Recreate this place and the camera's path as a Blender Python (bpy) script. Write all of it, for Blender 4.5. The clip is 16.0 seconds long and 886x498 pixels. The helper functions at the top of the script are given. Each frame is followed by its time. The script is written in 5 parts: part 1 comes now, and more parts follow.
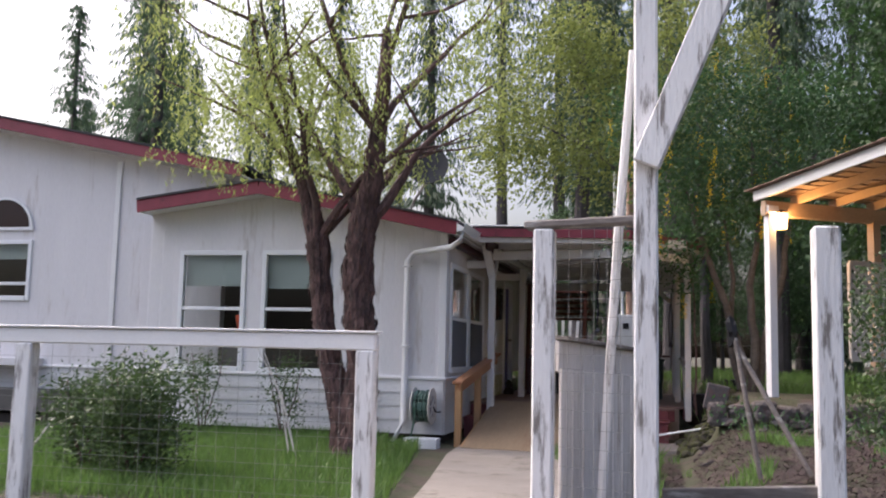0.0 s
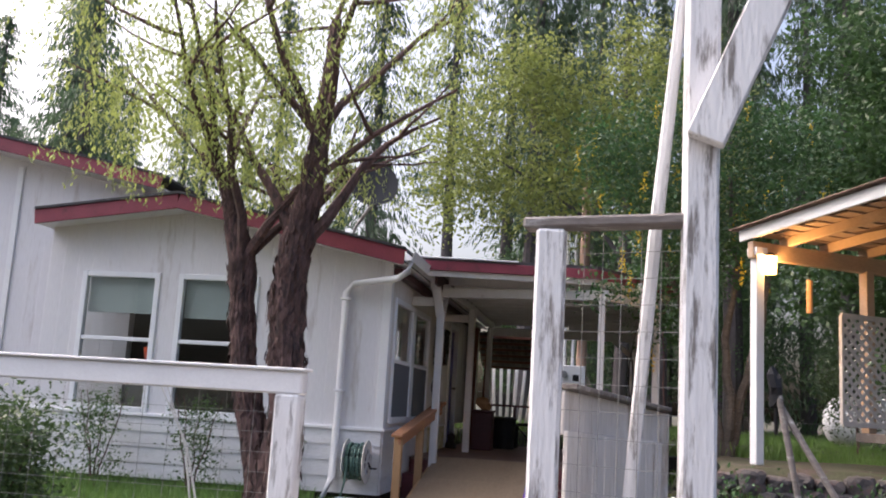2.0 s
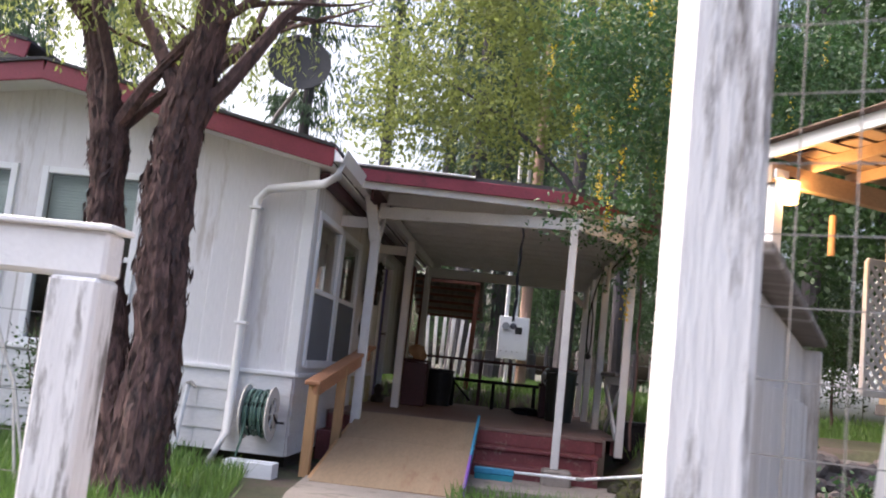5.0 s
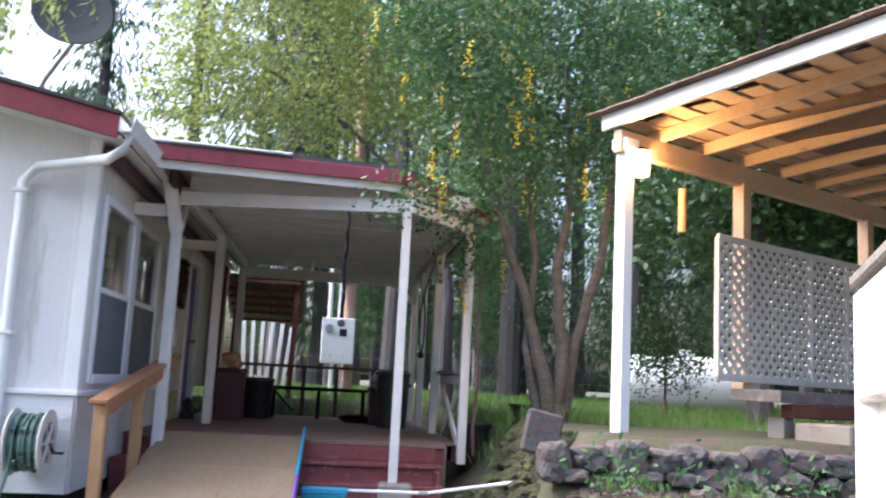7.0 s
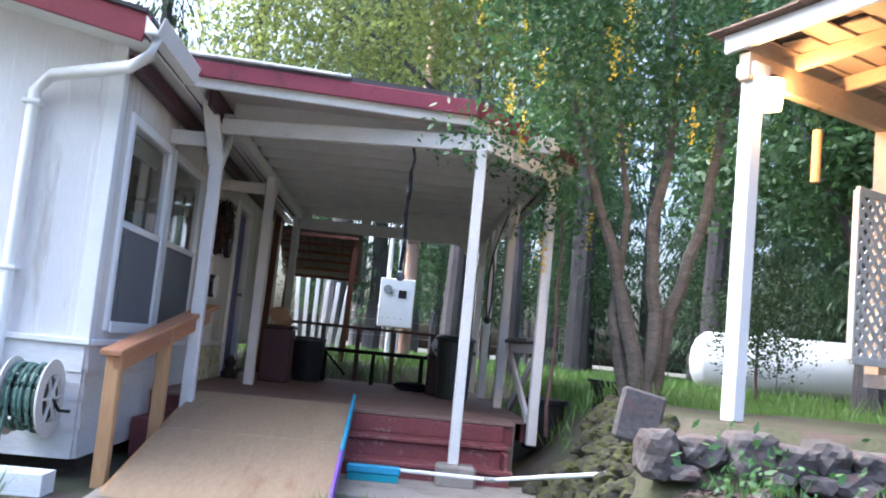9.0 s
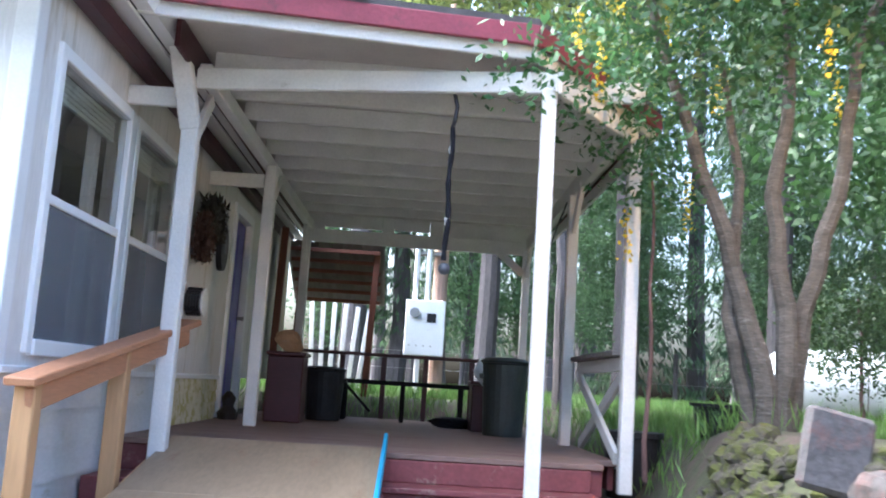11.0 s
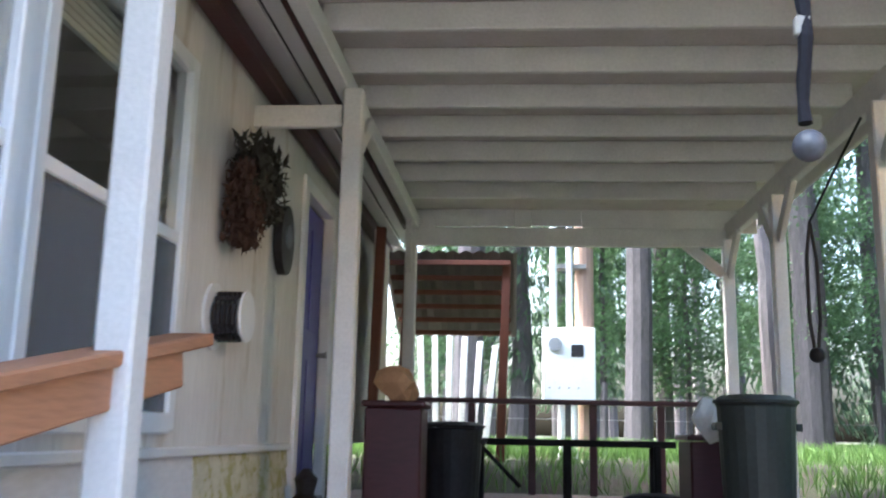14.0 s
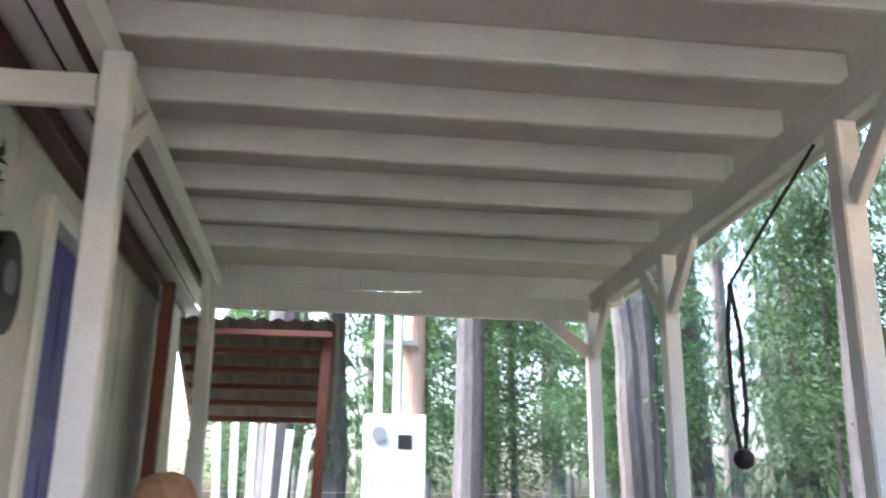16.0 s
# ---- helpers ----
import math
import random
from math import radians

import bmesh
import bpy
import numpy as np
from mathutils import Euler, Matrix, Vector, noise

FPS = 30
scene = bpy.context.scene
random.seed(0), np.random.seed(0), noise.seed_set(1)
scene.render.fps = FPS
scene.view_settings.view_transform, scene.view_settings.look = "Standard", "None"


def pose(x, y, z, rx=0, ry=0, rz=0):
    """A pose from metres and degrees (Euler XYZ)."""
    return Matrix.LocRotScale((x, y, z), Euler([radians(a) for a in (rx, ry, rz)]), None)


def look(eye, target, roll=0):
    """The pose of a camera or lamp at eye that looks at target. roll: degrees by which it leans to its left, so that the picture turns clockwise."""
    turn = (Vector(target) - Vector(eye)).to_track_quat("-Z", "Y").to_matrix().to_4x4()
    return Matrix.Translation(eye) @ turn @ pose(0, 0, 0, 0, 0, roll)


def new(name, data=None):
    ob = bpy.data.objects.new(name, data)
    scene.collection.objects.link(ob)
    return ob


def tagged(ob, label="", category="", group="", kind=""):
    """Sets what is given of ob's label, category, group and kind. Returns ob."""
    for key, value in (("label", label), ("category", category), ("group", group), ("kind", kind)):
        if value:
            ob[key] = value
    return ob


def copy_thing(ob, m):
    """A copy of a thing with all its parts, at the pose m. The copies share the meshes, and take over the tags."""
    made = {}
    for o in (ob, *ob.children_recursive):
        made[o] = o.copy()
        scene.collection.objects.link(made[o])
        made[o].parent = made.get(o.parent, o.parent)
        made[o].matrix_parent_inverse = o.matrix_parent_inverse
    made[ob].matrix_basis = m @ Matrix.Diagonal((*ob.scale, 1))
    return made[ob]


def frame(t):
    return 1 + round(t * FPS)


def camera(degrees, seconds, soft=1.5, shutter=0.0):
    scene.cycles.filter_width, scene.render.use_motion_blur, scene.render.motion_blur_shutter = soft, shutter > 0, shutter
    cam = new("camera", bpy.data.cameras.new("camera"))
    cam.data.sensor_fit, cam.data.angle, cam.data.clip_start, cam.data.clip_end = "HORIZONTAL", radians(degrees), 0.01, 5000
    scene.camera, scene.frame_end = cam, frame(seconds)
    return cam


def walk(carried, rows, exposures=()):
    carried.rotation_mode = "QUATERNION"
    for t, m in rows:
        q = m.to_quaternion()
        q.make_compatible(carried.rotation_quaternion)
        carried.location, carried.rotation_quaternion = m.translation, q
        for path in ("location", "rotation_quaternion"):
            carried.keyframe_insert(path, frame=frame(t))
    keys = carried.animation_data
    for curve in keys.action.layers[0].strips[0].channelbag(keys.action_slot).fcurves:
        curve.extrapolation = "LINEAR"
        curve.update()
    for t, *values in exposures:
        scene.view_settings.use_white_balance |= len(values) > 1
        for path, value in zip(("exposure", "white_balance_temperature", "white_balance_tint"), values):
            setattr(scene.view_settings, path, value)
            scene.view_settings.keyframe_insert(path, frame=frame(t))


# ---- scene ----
cam = camera(51.1, 16.0, 1.9, 0.5)
PATH = [
    (0, (2.404, -4.332, 0.749), (1.95, -2.397, 0.969), 1.3),
    (0.5, (2.269, -3.973, 0.758), (1.874, -2.03, 1.019), 2.6),
    (1, (2.09, -3.576, 0.769), (1.774, -1.622, 1.053), 2.5),
    (1.5, (2.044, -3.21, 0.752), (1.731, -1.259, 1.058), 3.0),
    (2, (1.959, -2.827, 0.752), (1.636, -0.881, 1.077), 3.4),
    (2.5, (1.953, -2.416, 0.721), (1.63, -0.471, 1.052), 3.3),
    (3, (1.769, -2.076, 0.739), (1.499, -0.118, 1.042), 3.6),
    (3.5, (1.692, -1.685, 0.74), (1.462, 0.284, 1.002), 4.5),
    (5.8, (1.481, -0.022, 0.58), (1.340, 1.959, 0.812), 6.4),
    (6, (1.464, 0.085, 0.599), (1.356, 2.07, 0.818), 6.0),
    (6.5, (1.397, 0.359, 0.575), (1.489, 2.343, 0.809), 4.3),
    (7, (1.488, 0.639, 0.592), (1.706, 2.606, 0.88), 2.9),
    (7.5, (1.513, 0.901, 0.576), (1.791, 2.856, 0.893), 2.0),
    (8, (1.575, 1.24, 0.583), (1.775, 3.208, 0.878), 2.3),
    (8.5, (1.566, 1.521, 0.599), (1.679, 3.503, 0.837), 4.7),
    (9, (1.514, 1.9, 0.554), (1.605, 3.886, 0.77), 5.6),
    (11.5, (1.357, 4.515, 0.421), (1.371, 6.491, 0.731), 2.5),
    (12, (1.3, 5.098, 0.432), (1.206, 7.07, 0.749), 3.1),
    (12.5, (1.209, 5.642, 0.431), (1.024, 7.606, 0.76), 3.3),
    (13, (1.111, 6.216, 0.447), (0.87, 8.171, 0.788), 2.6),
    (13.5, (0.994, 6.759, 0.455), (0.769, 8.715, 0.807), 1.9),
    (14, (0.902, 7.291, 0.473), (0.747, 9.246, 0.864), 1.2),
    (14.5, (0.858, 7.734, 0.542), (0.789, 9.67, 1.04), 1.1),
    (15, (0.845, 8.084, 0.572), (0.856, 9.995, 1.159), 1.8),
    (15.5, (0.828, 8.405, 0.595), (0.925, 10.31, 1.195), 1.3),
    (16, (0.816, 8.82, 0.677), (1.056, 10.723, 1.245), 0.5),
]
EXPOSURES = [(0, 1.0, 6000, 15), (3.5, 1.35, 6100, 15), (6, 1.8, 5900, 13), (7, 2.1, 5500, 10), (9, 2.4, 5200, 8), (11.5, 3.15, 5200, 5), (12.5, 3.4, 5350, 4), (14, 3.52, 5400, 4), (16, 3.95, 5500, 6)]
walk(cam, [(t, look(eye, target, roll)) for t, eye, target, roll in PATH], EXPOSURES)

# ---- world, sun, exposure ----
world = bpy.data.worlds.new("sky")
scene.world = world
world.use_nodes = True
wn = world.node_tree.nodes
sky = wn.new("ShaderNodeTexSky")
sky.sky_type, sky.sun_disc = "NISHITA", False
sky.sun_elevation, sky.sun_rotation = radians(48), radians(-70)
sky.air_density, sky.dust_density, sky.ozone_density = 1.0, 10.0, 0.6
SKY = 0.15
wn["Background"].inputs[1].default_value = SKY
world.node_tree.links.new(sky.outputs[0], wn["Background"].inputs[0])
sun = new("sun", bpy.data.lights.new("sun", "SUN"))
sun.data.energy, sun.data.angle, sun.data.color = 0.65, radians(60), (1.0, 0.97, 0.94)
sun.matrix_world = look((-7, -6, 11), (0, 0, 0))


# ---- materials ----
def mat(name, colour, rough=0.7, metal=0.0, vary=0.25, scale=6.0, bump=0.2, grain=40.0, stretch=(1, 1, 1), stain=None, stain_at=0.62, island=0.0, translucent=0.0):
    m = bpy.data.materials.new(name)
    m.use_nodes = True
    nt = m.node_tree
    n, l = nt.nodes, nt.links
    b = n["Principled BSDF"]
    b.inputs["Roughness"].default_value = rough
    b.inputs["Metallic"].default_value = metal
    co = n.new("ShaderNodeTexCoord")
    mp = n.new("ShaderNodeMapping")
    mp.inputs["Scale"].default_value = stretch
    l.new(co.outputs["Object"], mp.inputs[0])
    big = n.new("ShaderNodeTexNoise")
    big.inputs["Scale"].default_value, big.inputs["Detail"].default_value = scale, 6
    fine = n.new("ShaderNodeTexNoise")
    fine.inputs["Scale"].default_value, fine.inputs["Detail"].default_value = grain, 5
    l.new(mp.outputs[0], big.inputs[0])
    l.new(mp.outputs[0], fine.inputs[0])
    ramp = n.new("ShaderNodeMapRange")
    ramp.inputs[1].default_value, ramp.inputs[2].default_value = 0.3, 0.7
    ramp.inputs[3].default_value, ramp.inputs[4].default_value = 1 - vary, 1 + vary
    add = n.new("ShaderNodeMath")
    add.operation = "ADD"
    half = n.new("ShaderNodeMath")
    half.operation, half.inputs[1].default_value = "MULTIPLY", 0.5
    l.new(big.outputs[0], add.inputs[0])
    l.new(fine.outputs[0], add.inputs[1])
    l.new(add.outputs[0], half.inputs[0])
    l.new(half.outputs[0], ramp.inputs[0])
    value = ramp.outputs[0]
    if island:
        geo = n.new("ShaderNodeNewGeometry")
        obj = n.new("ShaderNodeObjectInfo")
        mix = n.new("ShaderNodeMath")
        mix.operation = "ADD"
        l.new(geo.outputs["Random Per Island"], mix.inputs[0])
        l.new(obj.outputs["Random"], mix.inputs[1])
        r2 = n.new("ShaderNodeMapRange")
        r2.inputs[2].default_value = 2.0
        r2.inputs[3].default_value, r2.inputs[4].default_value = 1 - island, 1 + island
        l.new(mix.outputs[0], r2.inputs[0])
        mul = n.new("ShaderNodeMath")
        mul.operation = "MULTIPLY"
        l.new(value, mul.inputs[0])
        l.new(r2.outputs[0], mul.inputs[1])
        value = mul.outputs[0]
    tint = n.new("ShaderNodeVectorMath")
    tint.operation = "SCALE"
    tint.inputs[0].default_value = colour
    l.new(value, tint.inputs["Scale"])
    out = tint.outputs[0]
    if stain:
        dirt = n.new("ShaderNodeTexNoise")
        dirt.inputs["Scale"].default_value, dirt.inputs["Detail"].default_value = scale * 1.7, 8
        dirt.inputs["Roughness"].default_value = 0.7
        l.new(mp.outputs[0], dirt.inputs[0])
        edge = n.new("ShaderNodeMapRange")
        edge.inputs[1].default_value, edge.inputs[2].default_value = stain_at - 0.04, stain_at + 0.06
        l.new(dirt.outputs[0], edge.inputs[0])
        mx = n.new("ShaderNodeMix")
        mx.data_type = "RGBA"
        l.new(edge.outputs[0], mx.inputs[0])
        l.new(out, mx.inputs[6])
        mx.inputs[7].default_value = (*stain, 1)
        out = mx.outputs[2]
    l.new(out, b.inputs["Base Color"])
    if bump:
        bp = n.new("ShaderNodeBump")
        bp.inputs["Strength"].default_value, bp.inputs["Distance"].default_value = bump, 0.01
        l.new(fine.outputs[0], bp.inputs["Height"])
        l.new(bp.outputs[0], b.inputs["Normal"])
    if translucent:
        tr = n.new("ShaderNodeBsdfTranslucent")
        l.new(out, tr.inputs[0])
        ms = n.new("ShaderNodeMixShader")
        ms.inputs[0].default_value = translucent
        l.new(b.outputs[0], ms.inputs[1])
        l.new(tr.outputs[0], ms.inputs[2])
        l.new(ms.outputs[0], n["Material Output"].inputs[0])
    return m


def groove(m, axis, pitch):
    """Cut shallow upright grooves into a siding material, pitch metres apart along an axis."""
    n, l = m.node_tree.nodes, m.node_tree.links
    co = n.new("ShaderNodeTexCoord")
    sep = n.new("ShaderNodeSeparateXYZ")
    l.new(co.outputs["Object"], sep.inputs[0])
    div = n.new("ShaderNodeMath")
    div.operation, div.inputs[1].default_value = "DIVIDE", pitch
    l.new(sep.outputs[axis], div.inputs[0])
    fr = n.new("ShaderNodeMath")
    fr.operation = "FRACT"
    l.new(div.outputs[0], fr.inputs[0])
    gt = n.new("ShaderNodeMapRange")
    gt.inputs[1].default_value, gt.inputs[2].default_value = 0.0, 0.05
    l.new(fr.outputs[0], gt.inputs[0])
    b2 = n.new("ShaderNodeBump")
    b2.inputs["Strength"].default_value, b2.inputs["Distance"].default_value = 0.6, 0.008
    l.new(gt.outputs[0], b2.inputs["Height"])
    old = n["Principled BSDF"].inputs["Normal"].links[0].from_socket
    l.new(old, b2.inputs["Normal"])
    l.new(b2.outputs[0], n["Principled BSDF"].inputs["Normal"])
    return m


SIDING = groove(mat("siding paint", (0.70, 0.68, 0.70), 0.6, vary=0.08, scale=2, grain=60, stretch=(1, 1, 0.15), stain=(0.52, 0.48, 0.47), stain_at=0.61), "X", 0.2)
SIDING_Y = groove(mat("side siding paint", (0.68, 0.65, 0.63), 0.6, vary=0.14, scale=2, grain=60, stretch=(1, 1, 0.15), stain=(0.46, 0.40, 0.33), stain_at=0.60), "Y", 0.2)
LAP = mat("skirting paint", (0.66, 0.65, 0.66), 0.65, vary=0.12, scale=4, grain=50, stretch=(0.3, 0.3, 1), stain=(0.42, 0.40, 0.30), stain_at=0.66, island=0.06)
MOSSY = mat("mossy skirting paint", (0.62, 0.58, 0.44), 0.75, vary=0.15, scale=5, grain=50, stain=(0.42, 0.38, 0.14), stain_at=0.52)
TRIM = mat("white trim", (0.78, 0.77, 0.78), 0.5, vary=0.06, scale=5, grain=70, stain=(0.55, 0.52, 0.48), stain_at=0.72)
VINYL = mat("window vinyl", (0.80, 0.80, 0.82), 0.4, vary=0.03)
PORCH = mat("porch white paint", (0.66, 0.64, 0.63), 0.6, vary=0.12, scale=5, grain=60, stain=(0.40, 0.36, 0.32), stain_at=0.70)
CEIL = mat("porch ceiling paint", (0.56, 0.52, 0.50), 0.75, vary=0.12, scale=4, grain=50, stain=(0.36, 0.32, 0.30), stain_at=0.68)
PEEL = mat("peeling white paint", (0.72, 0.71, 0.72), 0.75, vary=0.1, scale=9, grain=70, bump=0.6, stretch=(1, 1, 0.14), stain=(0.20, 0.18, 0.17), stain_at=0.565)
PLANKW = mat("weathered whitewashed plank", (0.60, 0.57, 0.55), 0.8, vary=0.2, scale=5, grain=60, bump=0.5, stretch=(1, 1, 0.12), stain=(0.30, 0.25, 0.20), stain_at=0.57, island=0.15)
GREYWOOD = mat("weathered grey wood", (0.16, 0.14, 0.13), 0.85, vary=0.4, scale=7, grain=60, bump=0.6, stretch=(0.2, 1, 1), stain=(0.34, 0.33, 0.32), stain_at=0.6)
RED = mat("maroon fascia paint", (0.22, 0.035, 0.055), 0.55, vary=0.2, scale=3, grain=50, stain=(0.14, 0.03, 0.04))
REDSTEP = mat("worn maroon step paint", (0.17, 0.045, 0.05), 0.6, vary=0.3, scale=6, grain=40, stain=(0.26, 0.16, 0.13), stain_at=0.6)
SHINGLE = mat("asphalt shingle", (0.07, 0.065, 0.07), 0.9, vary=0.4, scale=8, grain=160, bump=0.6, island=0.25)
CEDAR = mat("cedar rail", (0.38, 0.18, 0.095), 0.55, vary=0.25, scale=3, grain=50, stretch=(2, 0.15, 2), bump=0.2)
PINE = mat("new pine post", (0.43, 0.25, 0.12), 0.6, vary=0.2, scale=4, grain=50, stretch=(1, 1, 0.12))
PLY = mat("plywood ramp", (0.29, 0.205, 0.13), 0.6, vary=0.2, scale=3, grain=40, stretch=(1, 0.2, 1), stain=(0.25, 0.15, 0.09), stain_at=0.6)
DECK = mat("worn red deck", (0.19, 0.12, 0.10), 0.6, vary=0.3, scale=3, grain=50, stretch=(0.3, 1.5, 1), stain=(0.14, 0.05, 0.05), stain_at=0.58, island=0.15)
BARK = mat("flaky brown bark", (0.115, 0.068, 0.062), 0.95, vary=0.6, island=0.45, scale=9, grain=40, bump=1.0, stretch=(1, 1, 0.3), stain=(0.05, 0.035, 0.035), stain_at=0.55)
GREYBARK = mat("grey conifer bark", (0.085, 0.075, 0.08), 0.95, vary=0.45, scale=6, grain=40, bump=0.9, stretch=(1, 1, 0.2), stain=(0.06, 0.055, 0.055), stain_at=0.58)
LEAF_WILLOW = mat("willow leaf", (0.27, 0.32, 0.09), 0.55, vary=0.2, bump=0, island=0.5, translucent=0.5)
LEAF_LAB = mat("laburnum leaf", (0.058, 0.132, 0.045), 0.5, vary=0.2, bump=0, island=0.5, translucent=0.4)
LEAF_DARK = mat("shrub leaf", (0.065, 0.11, 0.035), 0.5, vary=0.2, bump=0, island=0.5, translucent=0.3)
LEAF_MID = mat("maple leaf", (0.05, 0.10, 0.032), 0.5, vary=0.2, bump=0, island=0.5, translucent=0.4)
NEEDLE = mat("fir needle", (0.07, 0.115, 0.06), 0.6, vary=0.25, bump=0, island=0.45, translucent=0.4)
FLOWER = mat("yellow blossom", (0.75, 0.55, 0.03), 0.5, vary=0.1, bump=0, island=0.2, translucent=0.3)
GRASS = mat("grass blade", (0.11, 0.195, 0.045), 0.55, vary=0.2, bump=0, island=0.45, translucent=0.35)
SOIL = mat("grassy soil", (0.055, 0.058, 0.03), 0.95, vary=0.5, scale=1.3, grain=25, bump=0.8, stain=(0.075, 0.055, 0.045), stain_at=0.52)
MULCH = mat("bark mulch", (0.055, 0.036, 0.034), 0.95, vary=0.5, scale=9, grain=40, bump=1.0, island=0.4)
CONC = mat("concrete path", (0.27, 0.235, 0.21), 0.85, vary=0.2, scale=2, grain=80, bump=0.3, stain=(0.17, 0.15, 0.13), stain_at=0.58)
STONE = mat("grey field stone", (0.07, 0.062, 0.062), 0.9, vary=0.45, scale=5, grain=30, bump=1.0, stain=(0.10, 0.062, 0.058), stain_at=0.56, island=0.35)
MOSS = mat("mossy lava rock", (0.042, 0.036, 0.028), 0.95, vary=0.5, scale=9, grain=50, bump=1.0, stain=(0.06, 0.066, 0.014), stain_at=0.5, island=0.3)
GZWOOD = mat("gazebo timber", (0.50, 0.36, 0.25), 0.65, vary=0.15, scale=4, grain=50, stretch=(0.4, 0.4, 1), stain=(0.34, 0.22, 0.15), stain_at=0.66)
GZBOARD = mat("gazebo roof board", (0.46, 0.34, 0.26), 0.7, vary=0.15, scale=4, grain=40, island=0.2)
SHAKE = mat("cedar shake", (0.19, 0.13, 0.10), 0.9, vary=0.35, scale=6, grain=50, bump=0.7, stretch=(1, 0.3, 1), island=0.3)
LATT = mat("white lattice", (0.55, 0.52, 0.49), 0.65, vary=0.15, scale=6)
METALW = mat("white enamel", (0.74, 0.75, 0.78), 0.35, vary=0.06, scale=4, stain=(0.5, 0.47, 0.44), stain_at=0.68)
GALV = mat("galvanised wire", (0.26, 0.25, 0.24), 0.6, metal=0.3, vary=0.2)
BLACK = mat("black plastic", (0.022, 0.022, 0.025), 0.45, vary=0.3, scale=6)
BINPL = mat("dark green plastic", (0.028, 0.036, 0.036), 0.5, vary=0.3, scale=5)
DARKMETAL = mat("dark iron", (0.035, 0.032, 0.035), 0.5, metal=0.6, vary=0.3)
CORD = mat("dark navy cord", (0.011, 0.011, 0.016), 0.8, vary=0.4, grain=80)
PURPLE = mat("purple door paint", (0.075, 0.06, 0.30), 0.45, vary=0.12, scale=4)
BLUE = mat("sky blue paint", (0.05, 0.30, 0.50), 0.5, vary=0.2)
VIOLET = mat("violet paint", (0.20, 0.09, 0.42), 0.5, vary=0.2)
TEAL = mat("teal bristle", (0.03, 0.27, 0.35), 0.7, vary=0.3, grain=120)
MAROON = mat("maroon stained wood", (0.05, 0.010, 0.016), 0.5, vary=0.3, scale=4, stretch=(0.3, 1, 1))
BROWN = mat("red brown post", (0.13, 0.04, 0.022), 0.7, vary=0.25, scale=4, stretch=(1, 1, 0.2))
POLEWOOD = mat("utility pole wood", (0.36, 0.24, 0.19), 0.85, vary=0.2, scale=4, stretch=(1, 1, 0.1), bump=0.5)
PAPER = mat("brown paper", (0.34, 0.20, 0.11), 0.8, vary=0.2, scale=8)
DRIED = mat("dried bouquet", (0.055, 0.026, 0.018), 0.9, vary=0.4, bump=0, island=0.5)
DRIEDGREEN = mat("dried fern", (0.04, 0.036, 0.026), 0.9, vary=0.4, bump=0, island=0.5)
ORANGE = mat("orange plastic", (0.75, 0.10, 0.03), 0.5, vary=0.1)
BLINDM = mat("window blind", (0.42, 0.47, 0.45), 0.7, vary=0.06)
# The dimness of the unlit rooms is put into this dark colour.
DIMROOM = mat("dimmed room surface", (0.10, 0.095, 0.09), 0.9, vary=0.2)
CLOTH = mat("canvas tarp", (0.58, 0.50, 0.42), 0.85, vary=0.15, scale=3, stretch=(1, 1, 0.3))
RIBBED = mat("corrugated panel", (0.16, 0.135, 0.125), 0.6, vary=0.2)
HOSE = mat("green hose", (0.10, 0.17, 0.14), 0.5, vary=0.2)
CUPM = mat("grey meter glass", (0.25, 0.26, 0.28), 0.2, vary=0.1)
BENCHW = mat("blackened bench wood", (0.014, 0.013, 0.014), 0.95, vary=0.3)
for m in (CORD, BENCHW, BLACK):
    m.node_tree.nodes["Principled BSDF"].inputs["Specular IOR Level"].default_value = 0.15
LABARK = mat("grey brown smooth bark", (0.085, 0.075, 0.066), 0.9, vary=0.5, scale=10, grain=50, bump=0.8, stretch=(0.5, 0.5, 1.5), stain=(0.16, 0.15, 0.14), stain_at=0.62)
CURTAIN = mat("pale curtain", (0.55, 0.58, 0.60), 0.9, vary=0.08, scale=3, stretch=(6, 6, 0.2))


def screen_mesh():
    m = bpy.data.materials.new("insect screen")
    m.use_nodes = True
    n, l = m.node_tree.nodes, m.node_tree.links
    n["Principled BSDF"].inputs["Base Color"].default_value = (0.20, 0.21, 0.24, 1)
    n["Principled BSDF"].inputs["Roughness"].default_value = 0.7
    clear, mix = n.new("ShaderNodeBsdfTransparent"), n.new("ShaderNodeMixShader")
    mix.inputs[0].default_value = 0.55
    l.new(clear.outputs[0], mix.inputs[1])
    l.new(n["Principled BSDF"].outputs[0], mix.inputs[2])
    l.new(mix.outputs[0], n["Material Output"].inputs[0])
    return m


SCREEN = screen_mesh()
DISHM = mat("grey dish", (0.022, 0.022, 0.026), 0.6, vary=0.15)


def glass():
    m = bpy.data.materials.new("window glass")
    m.use_nodes = True
    b = m.node_tree.nodes["Principled BSDF"]
    b.inputs["Base Color"].default_value = (0.85, 0.9, 0.9, 1)
    b.inputs["Roughness"].default_value = 0.02
    b.inputs["Transmission Weight"].default_value = 1.0
    b.inputs["IOR"].default_value = 1.5
    return m


GLASS = glass()


def glow(name, colour, strength):
    m = bpy.data.materials.new(name)
    m.use_nodes = True
    b = m.node_tree.nodes["Principled BSDF"]
    b.inputs["Base Color"].default_value = (*colour, 1)
    b.inputs["Emission Color"].default_value = (*colour, 1)
    b.inputs["Emission Strength"].default_value = strength
    return m


LAMPGLASS = glow("lit lantern glass", (1.0, 0.55, 0.16), 4.0)


